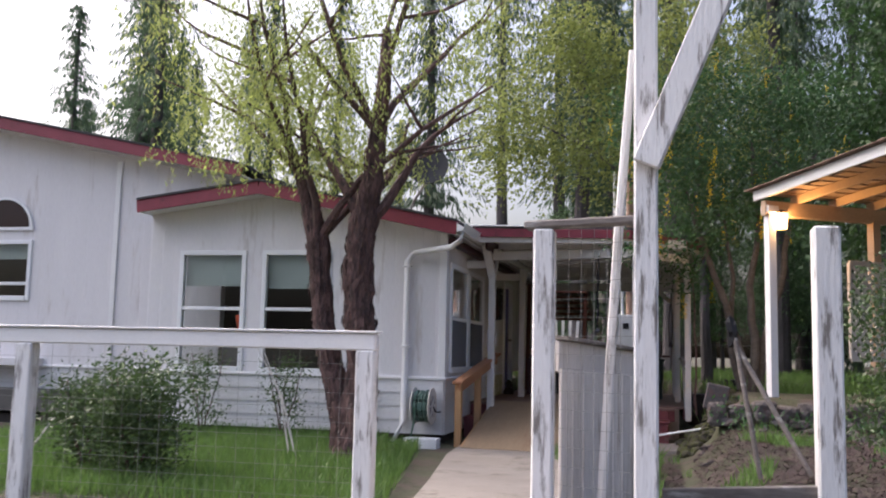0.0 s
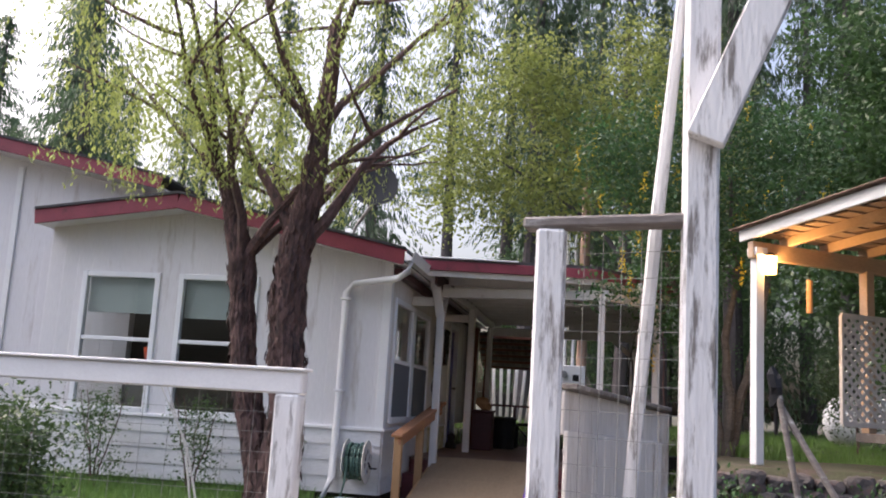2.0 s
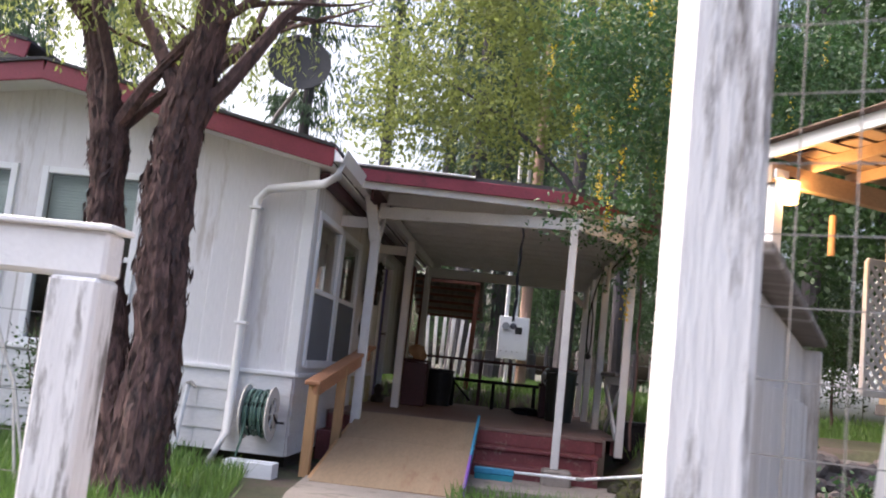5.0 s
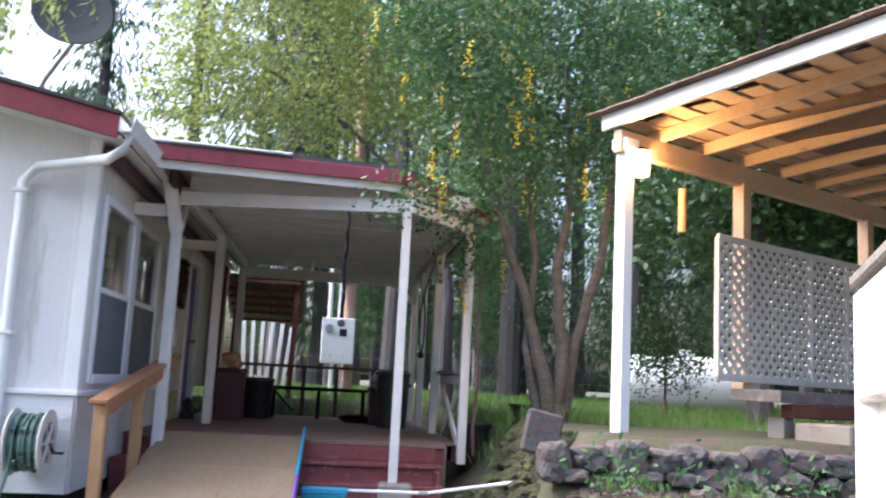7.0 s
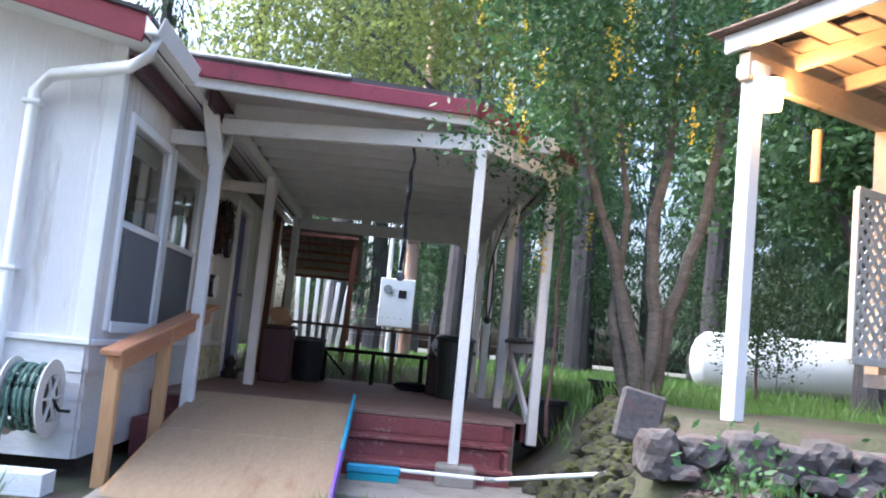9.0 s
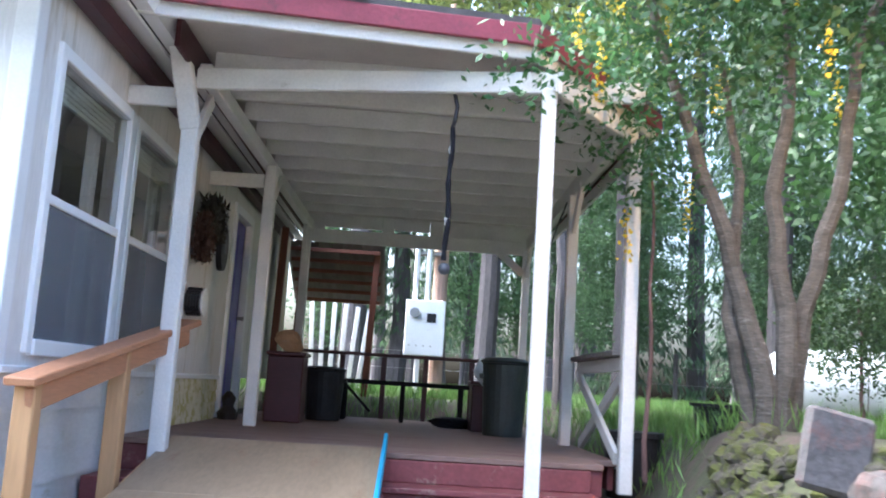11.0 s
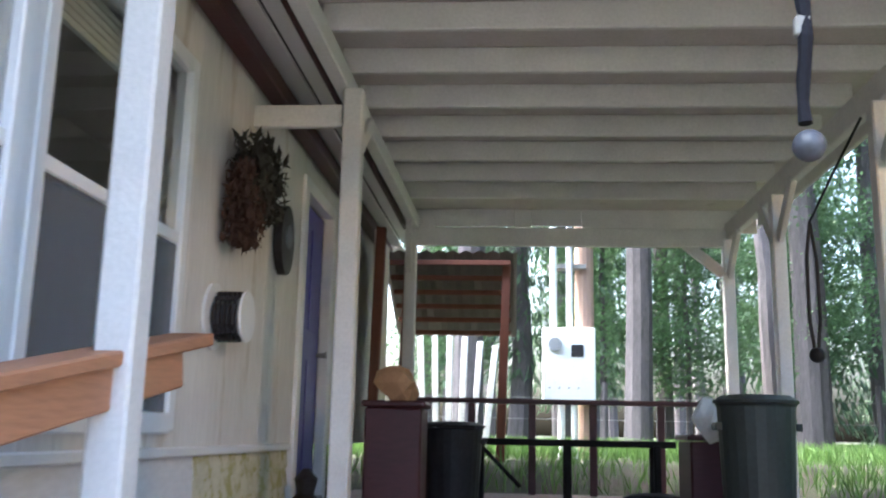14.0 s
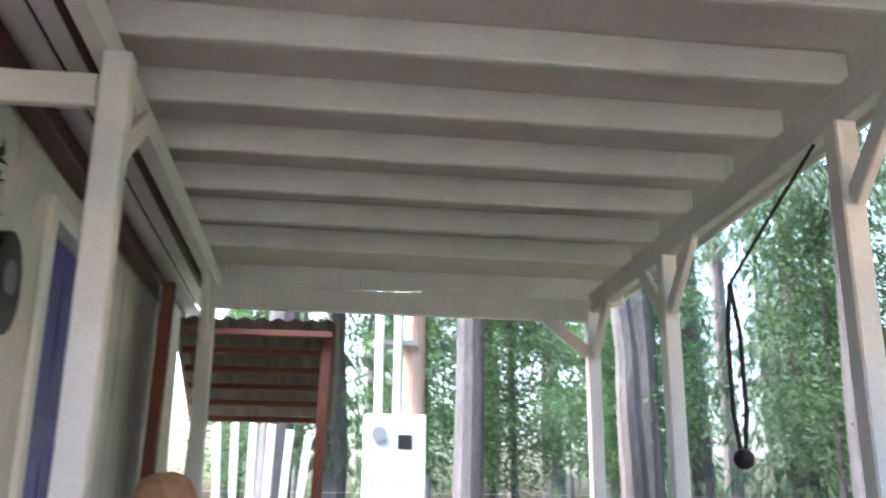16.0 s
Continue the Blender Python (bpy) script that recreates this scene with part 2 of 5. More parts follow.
# ---- builders ----
def thing(name, at, label, category="", group="", kind=""):
    ob = new(name)
    ob.location = at
    ob.empty_display_size = 0.1
    return tagged(ob, label, category, group, kind)


def base_of(ob):
    at = Vector((0, 0, 0))
    while ob:
        at += ob.location
        ob = ob.parent
    return at


def finish(bm, name, material, smooth=False):
    me = bpy.data.meshes.new(name)
    bm.normal_update()
    bm.to_mesh(me)
    bm.free()
    me.materials.append(material)
    if smooth:
        me.shade_smooth()
    return me


def part(name, bm, material, parent=None, label="", smooth=False):
    """Link a bmesh drawn in world places as one mesh under a thing or a part."""
    if parent:
        bmesh.ops.translate(bm, verts=bm.verts, vec=-base_of(parent))
    ob = new(name, finish(bm, name, material, smooth))
    if parent:
        ob.parent = parent
    return tagged(ob, label)


def structure(name, bm, material, label, category):
    return tagged(part(name, bm, material), label, category, kind="structure")


def box(x0, x1, y0, y1, z0, z1, bevel=0.006, bm=None):
    bm = bm or bmesh.new()
    made = bmesh.ops.create_cube(bm, size=1)["verts"]
    for v in made:
        v.co = Vector(((x0 + x1) / 2 + v.co.x * (x1 - x0), (y0 + y1) / 2 + v.co.y * (y1 - y0), (z0 + z1) / 2 + v.co.z * (z1 - z0)))
    if bevel:
        bmesh.ops.bevel(bm, geom=list({e for v in made for e in v.link_edges}), offset=min(bevel, 0.3 * min(abs(x1 - x0), abs(y1 - y0), abs(z1 - z0))), segments=1, affect="EDGES")
    return bm


def beam(p, q, w, h, bevel=0.006, bm=None, up=(0, 0, 1)):
    """A straight timber from p to q, w wide and h high."""
    p, q = Vector(p), Vector(q)
    d = (q - p).normalized()
    u = Vector(up)
    if abs(d.dot(u)) > 0.98:
        u = Vector((0, 1, 0))
    side = d.cross(u).normalized()
    u = side.cross(d)
    src = box(-w / 2, w / 2, -h / 2, h / 2, 0, (q - p).length, bevel)
    m = Matrix((side, u, d)).transposed().to_4x4()
    m.translation = p
    bmesh.ops.transform(src, matrix=m, verts=src.verts)
    if bm is None:
        return src
    me = bpy.data.meshes.new("tmp")
    src.to_mesh(me)
    src.free()
    bm.from_mesh(me)
    bpy.data.meshes.remove(me)
    return bm


def tube(points, radii, sides=8, bm=None, rough=0.0, rng=None):
    """A round bar or limb along points, with a radius at each."""
    bm = bm or bmesh.new()
    rings = []
    pts = [Vector(p) for p in points]
    for i, p in enumerate(pts):
        d = (pts[min(i + 1, len(pts) - 1)] - pts[max(i - 1, 0)]).normalized()
        a = d.orthogonal().normalized() if abs(d.z) < 0.9 else (Vector((1, 0, 0)) - d * d.x).normalized()
        b = d.cross(a)
        r = radii[i] if hasattr(radii, "__len__") else radii
        ring = []
        for k in range(sides):
            w = 2 * math.pi * k / sides
            rr = r * (1 + (rng.uniform(-rough, rough) if rng else 0))
            ring.append(bm.verts.new(p + (a * math.cos(w) + b * math.sin(w)) * rr))
        rings.append(ring)
    for r0, r1 in zip(rings, rings[1:]):
        for k in range(sides):
            bm.faces.new((r0[k], r0[(k + 1) % sides], r1[(k + 1) % sides], r1[k]))
    bm.faces.new(rings[0][::-1])
    bm.faces.new(rings[-1])
    return bm


def disc(c, axis, r, depth, sides=20, bm=None):
    c, axis = Vector(c), Vector(axis).normalized()
    return tube([c, c + axis * depth], r, sides, bm)


def prism(outline, z0, z1, bm=None):
    """A slab over an outline of (x, y); z0 and z1 are heights or functions of x, y."""
    bm = bm or bmesh.new()
    f0 = z0 if callable(z0) else lambda x, y: z0
    f1 = z1 if callable(z1) else lambda x, y: z1
    lo = [bm.verts.new((x, y, f0(x, y))) for x, y in outline]
    hi = [bm.verts.new((x, y, f1(x, y))) for x, y in outline]
    bm.faces.new(lo[::-1])
    bm.faces.new(hi)
    n = len(outline)
    for i in range(n):
        bm.faces.new((lo[i], lo[(i + 1) % n], hi[(i + 1) % n], hi[i]))
    return bm


def quads(name, centres, along, across, material, parent=None, label=""):
    """Many leaf blades at once: diamond faces from centres and half axes, each folded a little."""
    c, a, w = (np.asarray(v, dtype=np.float32) for v in (centres, along, across))
    if parent:
        c = c - np.array(base_of(parent), dtype=np.float32)
    n = len(c)
    v = np.stack([c - a, c + w, c + a, c - w], axis=1).reshape(-1, 3)
    me = bpy.data.meshes.new(name)
    me.vertices.add(4 * n)
    me.vertices.foreach_set("co", v.ravel())
    me.loops.add(4 * n)
    me.loops.foreach_set("vertex_index", np.arange(4 * n, dtype=np.int32))
    me.polygons.add(n)
    me.polygons.foreach_set("loop_start", np.arange(0, 4 * n, 4, dtype=np.int32))
    me.update(calc_edges=True)
    me.validate()
    me.materials.append(material)
    ob = new(name, me)
    if parent:
        ob.parent = parent
    return tagged(ob, label)


def unit(rs, n):
    v = rs.normal(size=(n, 3))
    return v / np.linalg.norm(v, axis=1, keepdims=True)


def blob(c, r, seed, squash=(1, 1, 0.8), rough=0.25, sub=2, bm=None):
    """An uneven stone."""
    bm = bm or bmesh.new()
    made = bmesh.ops.create_icosphere(bm, subdivisions=sub, radius=1)["verts"]
    off = Vector((seed * 3.1, seed * 1.7, seed * 0.9))
    for v in made:
        k = r * (1 + rough * noise.noise(v.co * 1.3 + off) * 2 + rough * 0.5 * noise.noise(v.co * 3.1 + off))
        v.co = Vector(c) + Vector((v.co.x * squash[0], v.co.y * squash[1], v.co.z * squash[2])) * k
    return bm


def block_stone(c, half, seed):
    """A roughly squared wall stone with rounded, chipped corners."""
    bm = bmesh.new()
    off = Vector((seed * 2.3, seed * 1.1, seed * 0.7))
    for v in bmesh.ops.create_icosphere(bm, subdivisions=3, radius=1)["verts"]:
        p = v.co.copy()
        k = 1 / (sum(abs(a) ** 5 for a in p) ** 0.2)
        k *= 1 + 0.24 * noise.noise(p * 1.6 + off) + 0.07 * noise.noise(p * 4 + off)
        v.co = Vector(c) + Vector((p.x * half[0], p.y * half[1], p.z * half[2])) * k
    return bm


def smooth01(t):
    t = min(1, max(0, t))
    return t * t * (3 - 2 * t)


def ground_z(x, y):
    edge = smooth01((x - 2.65) / 0.6)
    terrace = smooth01((y - 7.0 - 0.1 * (x - 2.95)) / 0.25)
    right = 0.42 * edge * smooth01((y - 0.2) / 0.5) + 0.36 * smooth01((x - 2.95) / 0.5) * terrace
    right *= 1 - 0.22 * smooth01((y - 9.6) / 1.2)
    back = smooth01((y - 13.5) / 3) * 0.72
    h = -0.5 + max(right, back) + 0.02 * noise.noise(Vector((x * 0.8, y * 0.8, 0)))
    d = math.hypot(x, y - 6)
    return h + (0.3 * noise.noise(Vector((x * 0.05, y * 0.05, 3))) * smooth01((d - 18) / 20))


# ---- ground ----
def build_ground():
    def axis(lo, near0, near1, hi, step):
        a = list(np.arange(near0, near1, step))
        out = [near1 * 1.0]
        while out[-1] < hi:
            out.append(out[-1] + max(step, (out[-1] - near1) * 0.35 + step))
        inn = [near0 - step]
        while inn[-1] > lo:
            inn.append(inn[-1] - max(step, (near0 - inn[-1]) * 0.35 + step))
        return inn[::-1] + a + out
    xs, ys = axis(-900, -7, 9, 900, 0.2), axis(-900, -5, 19, 900, 0.2)
    bm = bmesh.new()
    grid = [[bm.verts.new((x, y, ground_z(x, y))) for x in xs] for y in ys]
    for j in range(len(ys) - 1):
        for i in range(len(xs) - 1):
            bm.faces.new((grid[j][i], grid[j][i + 1], grid[j + 1][i + 1], grid[j + 1][i]))
    structure("ground", bm, SOIL, "rough grassy ground with bare brown soil", "ground").data.shade_smooth()


build_ground()


def build_path():
    rows = ((2.5, -5.5), (2.3, -2.8), (1.75, -0.5), (1.25, 2.2), (0.95, 4.5), (0.6, 6.6), (0.5, 7.8))
    bm = bmesh.new()
    prev = None
    for k, (x, y) in enumerate(rows):
        w = 0.72 if k < 5 else 0.68
        cur = [bm.verts.new((x + s * w, y, ground_z(x + s * w, y) + dz)) for s, dz in ((-1, -0.05), (-0.97, 0.035), (0.97, 0.035), (1, -0.05))]
        if prev:
            for i in range(3):
                bm.faces.new((prev[i], prev[i + 1], cur[i + 1], cur[i]))
        prev = cur
    structure("pavement", bm, CONC, "worn concrete garden path leading to the ramp", "path")


build_path()
structure("concrete_pad", box(1.18, 2.9, 8.2, 9.3, -0.55, -0.455), CONC, "concrete pad in front of the steps", "pavement")

# ---- house ----
WX, YF = -0.46, 8.1          # side wall plane, front wall plane
LEDGE = 0.38


def wall_x(name, x0, x1, y, z0, top, holes, material, label, depth=0.14):
    """A wall along x whose top is a function of x, with openings (x0, x1, z0, z1) through it."""
    bm = bmesh.new()
    cuts = sorted({x0, x1, *[h for o in holes for h in o[:2]], *np.linspace(x0, x1, 7)})
    for a, b in zip(cuts, cuts[1:]):
        zs = [z0]
        for o in holes:
            if o[0] <= a + 1e-6 and b <= o[1] + 1e-6:
                zs += [o[2], o[3]]
        zs.append(None)
        for lo, hi in zip(zs[::2], zs[1::2]):
            ha = top(a) if hi is None else hi
            hb = top(b) if hi is None else hi
            p = [(a, y, lo), (b, y, lo), (b, y, hb), (a, y, ha)]
            f = [bm.verts.new(v) for v in p]
            g = [bm.verts.new((v[0], v[1] + depth, v[2])) for v in p]
            bm.faces.new(f)
            bm.faces.new(g[::-1])
            for i in range(4):
                bm.faces.new((f[(i + 1) % 4], f[i], g[i], g[(i + 1) % 4]))
    bmesh.ops.remove_doubles(bm, verts=bm.verts, dist=0.0005)
    return structure(name, bm, material, label, "wall")


def wall_y(name, y0, y1, x, z0, z1, holes, material, label, depth=0.14):
    """A wall along y, its outer face at x, with openings (y0, y1, z0, z1)."""
    bm = bmesh.new()
    cuts = sorted({y0, y1, *[h for o in holes for h in o[:2]]})
    for a, b in zip(cuts, cuts[1:]):
        zs = [z0]
        for o in holes:
            if o[0] <= a + 1e-6 and b <= o[1] + 1e-6:
                zs += [o[2], o[3]]
        zs.append(z1)
        for lo, hi in zip(zs[::2], zs[1::2]):
            if hi - lo > 0.005:
                box(x - depth, x, a, b, lo, hi, 0, bm)
    return structure(name, bm, material, label, "wall")


# front wing: gable with its peak at GX
GX, GZ = -3.14, 2.965
front_top = lambda x: GZ - 0.03 - (0.21 if x > GX else 0.13) * abs(x - GX)
F_WINS = ((-4.48, -3.46, 0.42, 2.13), (-3.17, -2.15, 0.42, 2.13))
wall_x("wall_front", -5.0, WX, YF, LEDGE, front_top, F_WINS, SIDING, "white grooved siding gable wall")
main_top = lambda x: 5.03 - 0.206 * (x + 12.2)
M_WINS = ((-8.66, -7.62, 1.45, 2.40),)
wall_x("wall_main", -12.0, -4.2, YF + 0.75, LEDGE - 0.05, main_top, M_WINS, SIDING, "tall white grooved siding wall")
S_WINS = ((8.41, 9.60, 0.48, 1.98), (9.70, 10.90, 0.48, 1.98))
DOOR = (13.06, 13.92, 0.04, 2.03)
wall_y("wall_side", YF + 0.14, 17.0, WX, LEDGE, 2.5, S_WINS + (DOOR,), SIDING_Y, "cream white grooved siding wall beside the porch")
# inner surfaces behind the windows, their dimness painted in
structure("wall_inner", box(-5.0, WX - 1.6, 10.6, 10.7, 0.02, 2.42, 0), DIMROOM, "inner room wall coloured dark for dimness", "wall")
structure("wall_inner_end", box(-2.1, -2.0, 10.7, 17.0, 0.02, 2.42, 0), DIMROOM, "inner room wall coloured dark for dimness", "wall")
structure("floor_inner", box(-12, WX - 0.15, YF + 0.15, 17.0, -0.3, 0.02, 0), DIMROOM, "inner floor coloured dark for dimness", "floor")
structure("ceiling_inner", box(-12, WX - 0.15, YF + 0.9, 17.0, 2.42, 2.46, 0), DIMROOM, "inner ceiling coloured dark for dimness", "ceiling")
structure("wall_inner_back", box(-12, -2.1, 12.0, 12.1, 0.02, 2.42, 0), DIMROOM, "inner room wall coloured dark for dimness", "wall")
structure("corner_trim", box(WX - 0.09, WX + 0.018, YF - 0.018, YF + 0.09, LEDGE, 2.42), TRIM, "white corner board", "trim")
structure("corner_trim_main", box(-6.12, -6.03, YF + 0.72, YF + 0.75, LEDGE, 3.68), TRIM, "white upright batten on the siding", "trim")
structure("bay_wall", box(-12, -7.25, YF + 0.35, YF + 0.749, LEDGE, 0.5, 0.004), SIDING, "white bay base", "wall")


def lap_skirt(name, along_x, a, b, face, z0, material, label):
    """Horizontal skirting boards under the ledge, each one lapped over the next."""
    root = thing(name, (a if along_x else face, face if along_x else a, z0), label, "skirting", kind="structure")
    n = 4
    step = (LEDGE - z0) / n
    for k in range(n):
        lo = z0 + k * step
        cut = a
        while cut < b - 0.01:
            end = min(b, cut + 1.83 - 0.4 * (k % 2) * (cut == a))
            bm = bmesh.new()
            for t0, t1, out in ((lo - 0.012, lo + step, None),):
                prof = ((0.024, t0), (0.010, t1), (-0.05, t1), (-0.05, t0))
                ends = []
                for s in (cut + 0.0015, end - 0.0015):
                    ends.append([bm.verts.new((s, face - o, z) if along_x else (face + o, s, z)) for o, z in prof])
                for i in range(4):
                    bm.faces.new((ends[0][i], ends[0][(i + 1) % 4], ends[1][(i + 1) % 4], ends[1][i]))
                bm.faces.new(ends[0][::-1])
                bm.faces.new(ends[1])
                bmesh.ops.recalc_face_normals(bm, faces=bm.faces)
            part("board", bm, material, root)
            cut = end
    return root


lap_skirt("skirting_front", True, -5.0, WX, YF, -0.36, LAP, "white lapped skirting boards under the front wall")
lap_skirt("skirting_main", True, -12.0, -5.0, YF + 0.75, -0.36, LAP, "white lapped skirting boards under the tall wall")
lap_skirt("skirting_side", False, YF + 0.02, 11.2, WX, -0.36, LAP, "white lapped skirting boards along the side wall")
lap_skirt("skirting_porch", False, 11.2, 12.85, WX, -0.05, MOSSY, "yellowed mossy skirting boards beside the door")
# Added dark box: its colour stands in for the shade below the skirting.
structure("skirting_shadow", box(-12, WX - 0.06, YF + 0.3, 17.0, -0.6, -0.36, 0), mat("painted under-skirting shade", (0.06, 0.05, 0.045), 0.9), "dark fill painted as the shade under the skirting", "wall")
structure("ledge_front", box(-5.0, WX + 0.03, YF - 0.04, YF + 0.01, LEDGE - 0.02, LEDGE + 0.02), TRIM, "white ledge strip", "trim")
structure("ledge_side", box(WX, WX + 0.04, YF + 0.02, 12.85, LEDGE - 0.02, LEDGE + 0.02), TRIM, "white ledge strip", "trim")
structure("ledge_main", box(-12, -5.0, YF + 0.71, YF + 0.76, LEDGE - 0.02, LEDGE + 0.02), TRIM, "white ledge strip", "trim")


def window(name, axis, a, b, face, z0, z1, mid, blind, label):
    """A double-hung window; axis 'x' faces -y, axis 'y' faces +x."""
    def bx(u0, u1, o0, o1, w0, w1, bev=0.005):
        return box(u0, u1, face - o1, face - o0, w0, w1, bev) if axis == "x" else box(face + o0, face + o1, u0, u1, w0, w1, bev)
    at = ((a + b) / 2, face, z0) if axis == "x" else (face, (a + b) / 2, z0)
    root = thing(name, at, label, "window", kind="structure")
    t = 0.05
    for n, args in (("frame_side", (a - 0.02, a + t, -0.06, 0.025, z0 - 0.02, z1 + 0.02)), ("frame_side", (b - t, b + 0.02, -0.06, 0.025, z0 - 0.02, z1 + 0.02)),
                    ("frame_head", (a + t, b - t, -0.06, 0.023, z1 - t, z1 + 0.02)), ("window_sill", (a + t, b - t, -0.06, 0.035, z0 - 0.03, z0 + t)),
                    ("meeting_rail", (a + t, b - t, -0.04, 0.015, mid - 0.025, mid + 0.025))):
        part(n, bx(*args), VINYL, root)
    for w0, w1, o in ((z0 + t, mid - 0.025, -0.028), (mid + 0.025, z1 - t, -0.012)):
        p = part("pane", bx(a + t, b - t, o - 0.003, o + 0.003, w0, w1, 0), GLASS, root)
        p.visible_shadow = False
    if axis == "y":
        part("insect_screen", bx(a + t, b - t, 0.002, 0.005, z0 + t, mid - 0.025, 0), SCREEN, root, "grey insect screen")
        for c0, c1 in ((a + t, a + t + 0.2), (b - t - 0.2, b - t)):
            bm = bmesh.new()
            cols = [[bm.verts.new((face - 0.17 + 0.02 * math.sin(k * 1.9), c0 + (c1 - c0) * k / 16, z)) for z in (z0, z1)] for k in range(17)]
            for u, v in zip(cols, cols[1:]):
                bm.faces.new((u[0], v[0], v[1], u[1]))
            part("curtain", bm, CURTAIN, root, "pale gathered curtain", smooth=True)
    if blind:
        for k in range(int((z1 - t - blind) / 0.03)):
            z = z1 - t - 0.015 - k * 0.03
            part("slat", bx(a + t, b - t, -0.105, -0.085, z - 0.012, z + 0.013, 0), BLINDM, root, "" if k else "pale grey blind slat")
    return root


window("window_1", "x", *F_WINS[0][:2], YF, 0.42, 2.13, 1.30, 1.62, "white double-hung window with a half-drawn blind")
window("window_2", "x", *F_WINS[1][:2], YF, 0.42, 2.13, 1.30, 1.58, "white double-hung window with a half-drawn blind")
window("window_3", "x", -8.66, -7.62, YF + 0.75, 1.45, 2.40, 1.70, 2.1, "white window with a half-drawn blind")
window("window_4", "y", 8.41, 9.60, WX, 0.48, 1.98, 1.22, 1.75, "white double-hung side window")
window("window_5", "y", 9.70, 10.90, WX, 0.48, 1.98, 1.22, 1.72, "white double-hung side window near the porch post")
structure("window_mullion", box(WX, WX + 0.02, 9.62, 9.68, 0.48, 1.99), VINYL, "white strip between two windows", "trim")


def arch_window():
    root = thing("window_6", (-8.1, YF + 0.75, 2.85), "half-round window with a white frame", "window", kind="structure")
    cx, z0, r = -8.15, 2.58, 0.55
    bm = bmesh.new()
    outer = [(cx + r * math.cos(t), z0 + r * math.sin(t)) for t in np.linspace(0, math.pi, 21)]
    inner = [(cx + (r - 0.06) * math.cos(t), z0 + 0.05 + (r - 0.09) * math.sin(t)) for t in np.linspace(0, math.pi, 21)]
    y1, y0 = YF + 0.745, YF + 0.71
    vo, vi = [bm.verts.new((x, y0, z)) for x, z in outer], [bm.verts.new((x, y0, z)) for x, z in inner]
    wo = [bm.verts.new((x, y1, z)) for x, z in outer]
    for i in range(20):
        bm.faces.new((vo[i], vo[i + 1], vi[i + 1], vi[i]))
        bm.faces.new((vo[i], wo[i], wo[i + 1], vo[i + 1]))
    bm.faces.new((vo[0], vi[0], vi[-1], vo[-1]))
    part("window_frame", bm, VINYL, root)
    bm = bmesh.new()
    bm.faces.new([bm.verts.new((x, y0 + 0.015, z)) for x, z in inner])
    gm = mat("dark arched pane", (0.035, 0.02, 0.02), 0.05, vary=0.1, bump=0)
    part("pane", bm, gm, root)


arch_window()


def gable_roof(name, ridge_x, ridge_z, left_x, right_x, slope_l, slope_r, y0, y1, label):
    root = thing(name, (ridge_x, y0, ridge_z), label, "roof", kind="structure")
    for side, end, s in (("l", left_x, slope_l), ("r", right_x, slope_r)):
        zt = ridge_z - s * abs(end - ridge_x)
        bm = bmesh.new()
        top = [(ridge_x, y0, ridge_z + 0.17), (end, y0, zt + 0.17), (end, y1, zt + 0.17), (ridge_x, y1, ridge_z + 0.17)]
        a = [bm.verts.new(v) for v in top]
        b = [bm.verts.new((v[0], v[1], v[2] - 0.03)) for v in top]
        bm.faces.new(a)
        bm.faces.new(b[::-1])
        for i in range(4):
            bm.faces.new((a[i], b[i], b[(i + 1) % 4], a[(i + 1) % 4]))
        bmesh.ops.recalc_face_normals(bm, faces=bm.faces)
        part("shingle_sheet", bm, SHINGLE, root, "dark asphalt shingle")
        part("fascia", beam((ridge_x, y0 + 0.035, ridge_z + 0.045), (end, y0 + 0.035, zt + 0.045), 0.03, 0.18), RED, root, "maroon painted fascia board")
        bm = bmesh.new()
        lo = [(ridge_x, y0 + 0.05, ridge_z - 0.03), (end, y0 + 0.05, zt - 0.03), (end, y1, zt - 0.03), (ridge_x, y1, ridge_z - 0.03)]
        a = [bm.verts.new(v) for v in lo]
        b = [bm.verts.new((v[0], v[1], v[2] + 0.02)) for v in lo]
        bm.faces.new(a)
        bm.faces.new(b[::-1])
        for i in range(4):
            bm.faces.new((a[i], b[i], b[(i + 1) % 4], a[(i + 1) % 4]))
        bmesh.ops.recalc_face_normals(bm, faces=bm.faces)
        part("soffit", bm, TRIM, root, "white painted soffit")
    return root


gable_roof("roof_wing", GX, GZ, -5.05, -0.24, 0.13, 0.21, YF - 0.4, 17.0, "low gable roof with maroon fascia")
gable_roof("roof_main", -12.2, 5.1, -16.0, -3.75, 0.206, 0.206, YF + 0.3, 10.6, "large gable roof with maroon fascia")

EZ = GZ - 0.21 * (-0.24 - GX)        # eave height on the porch side


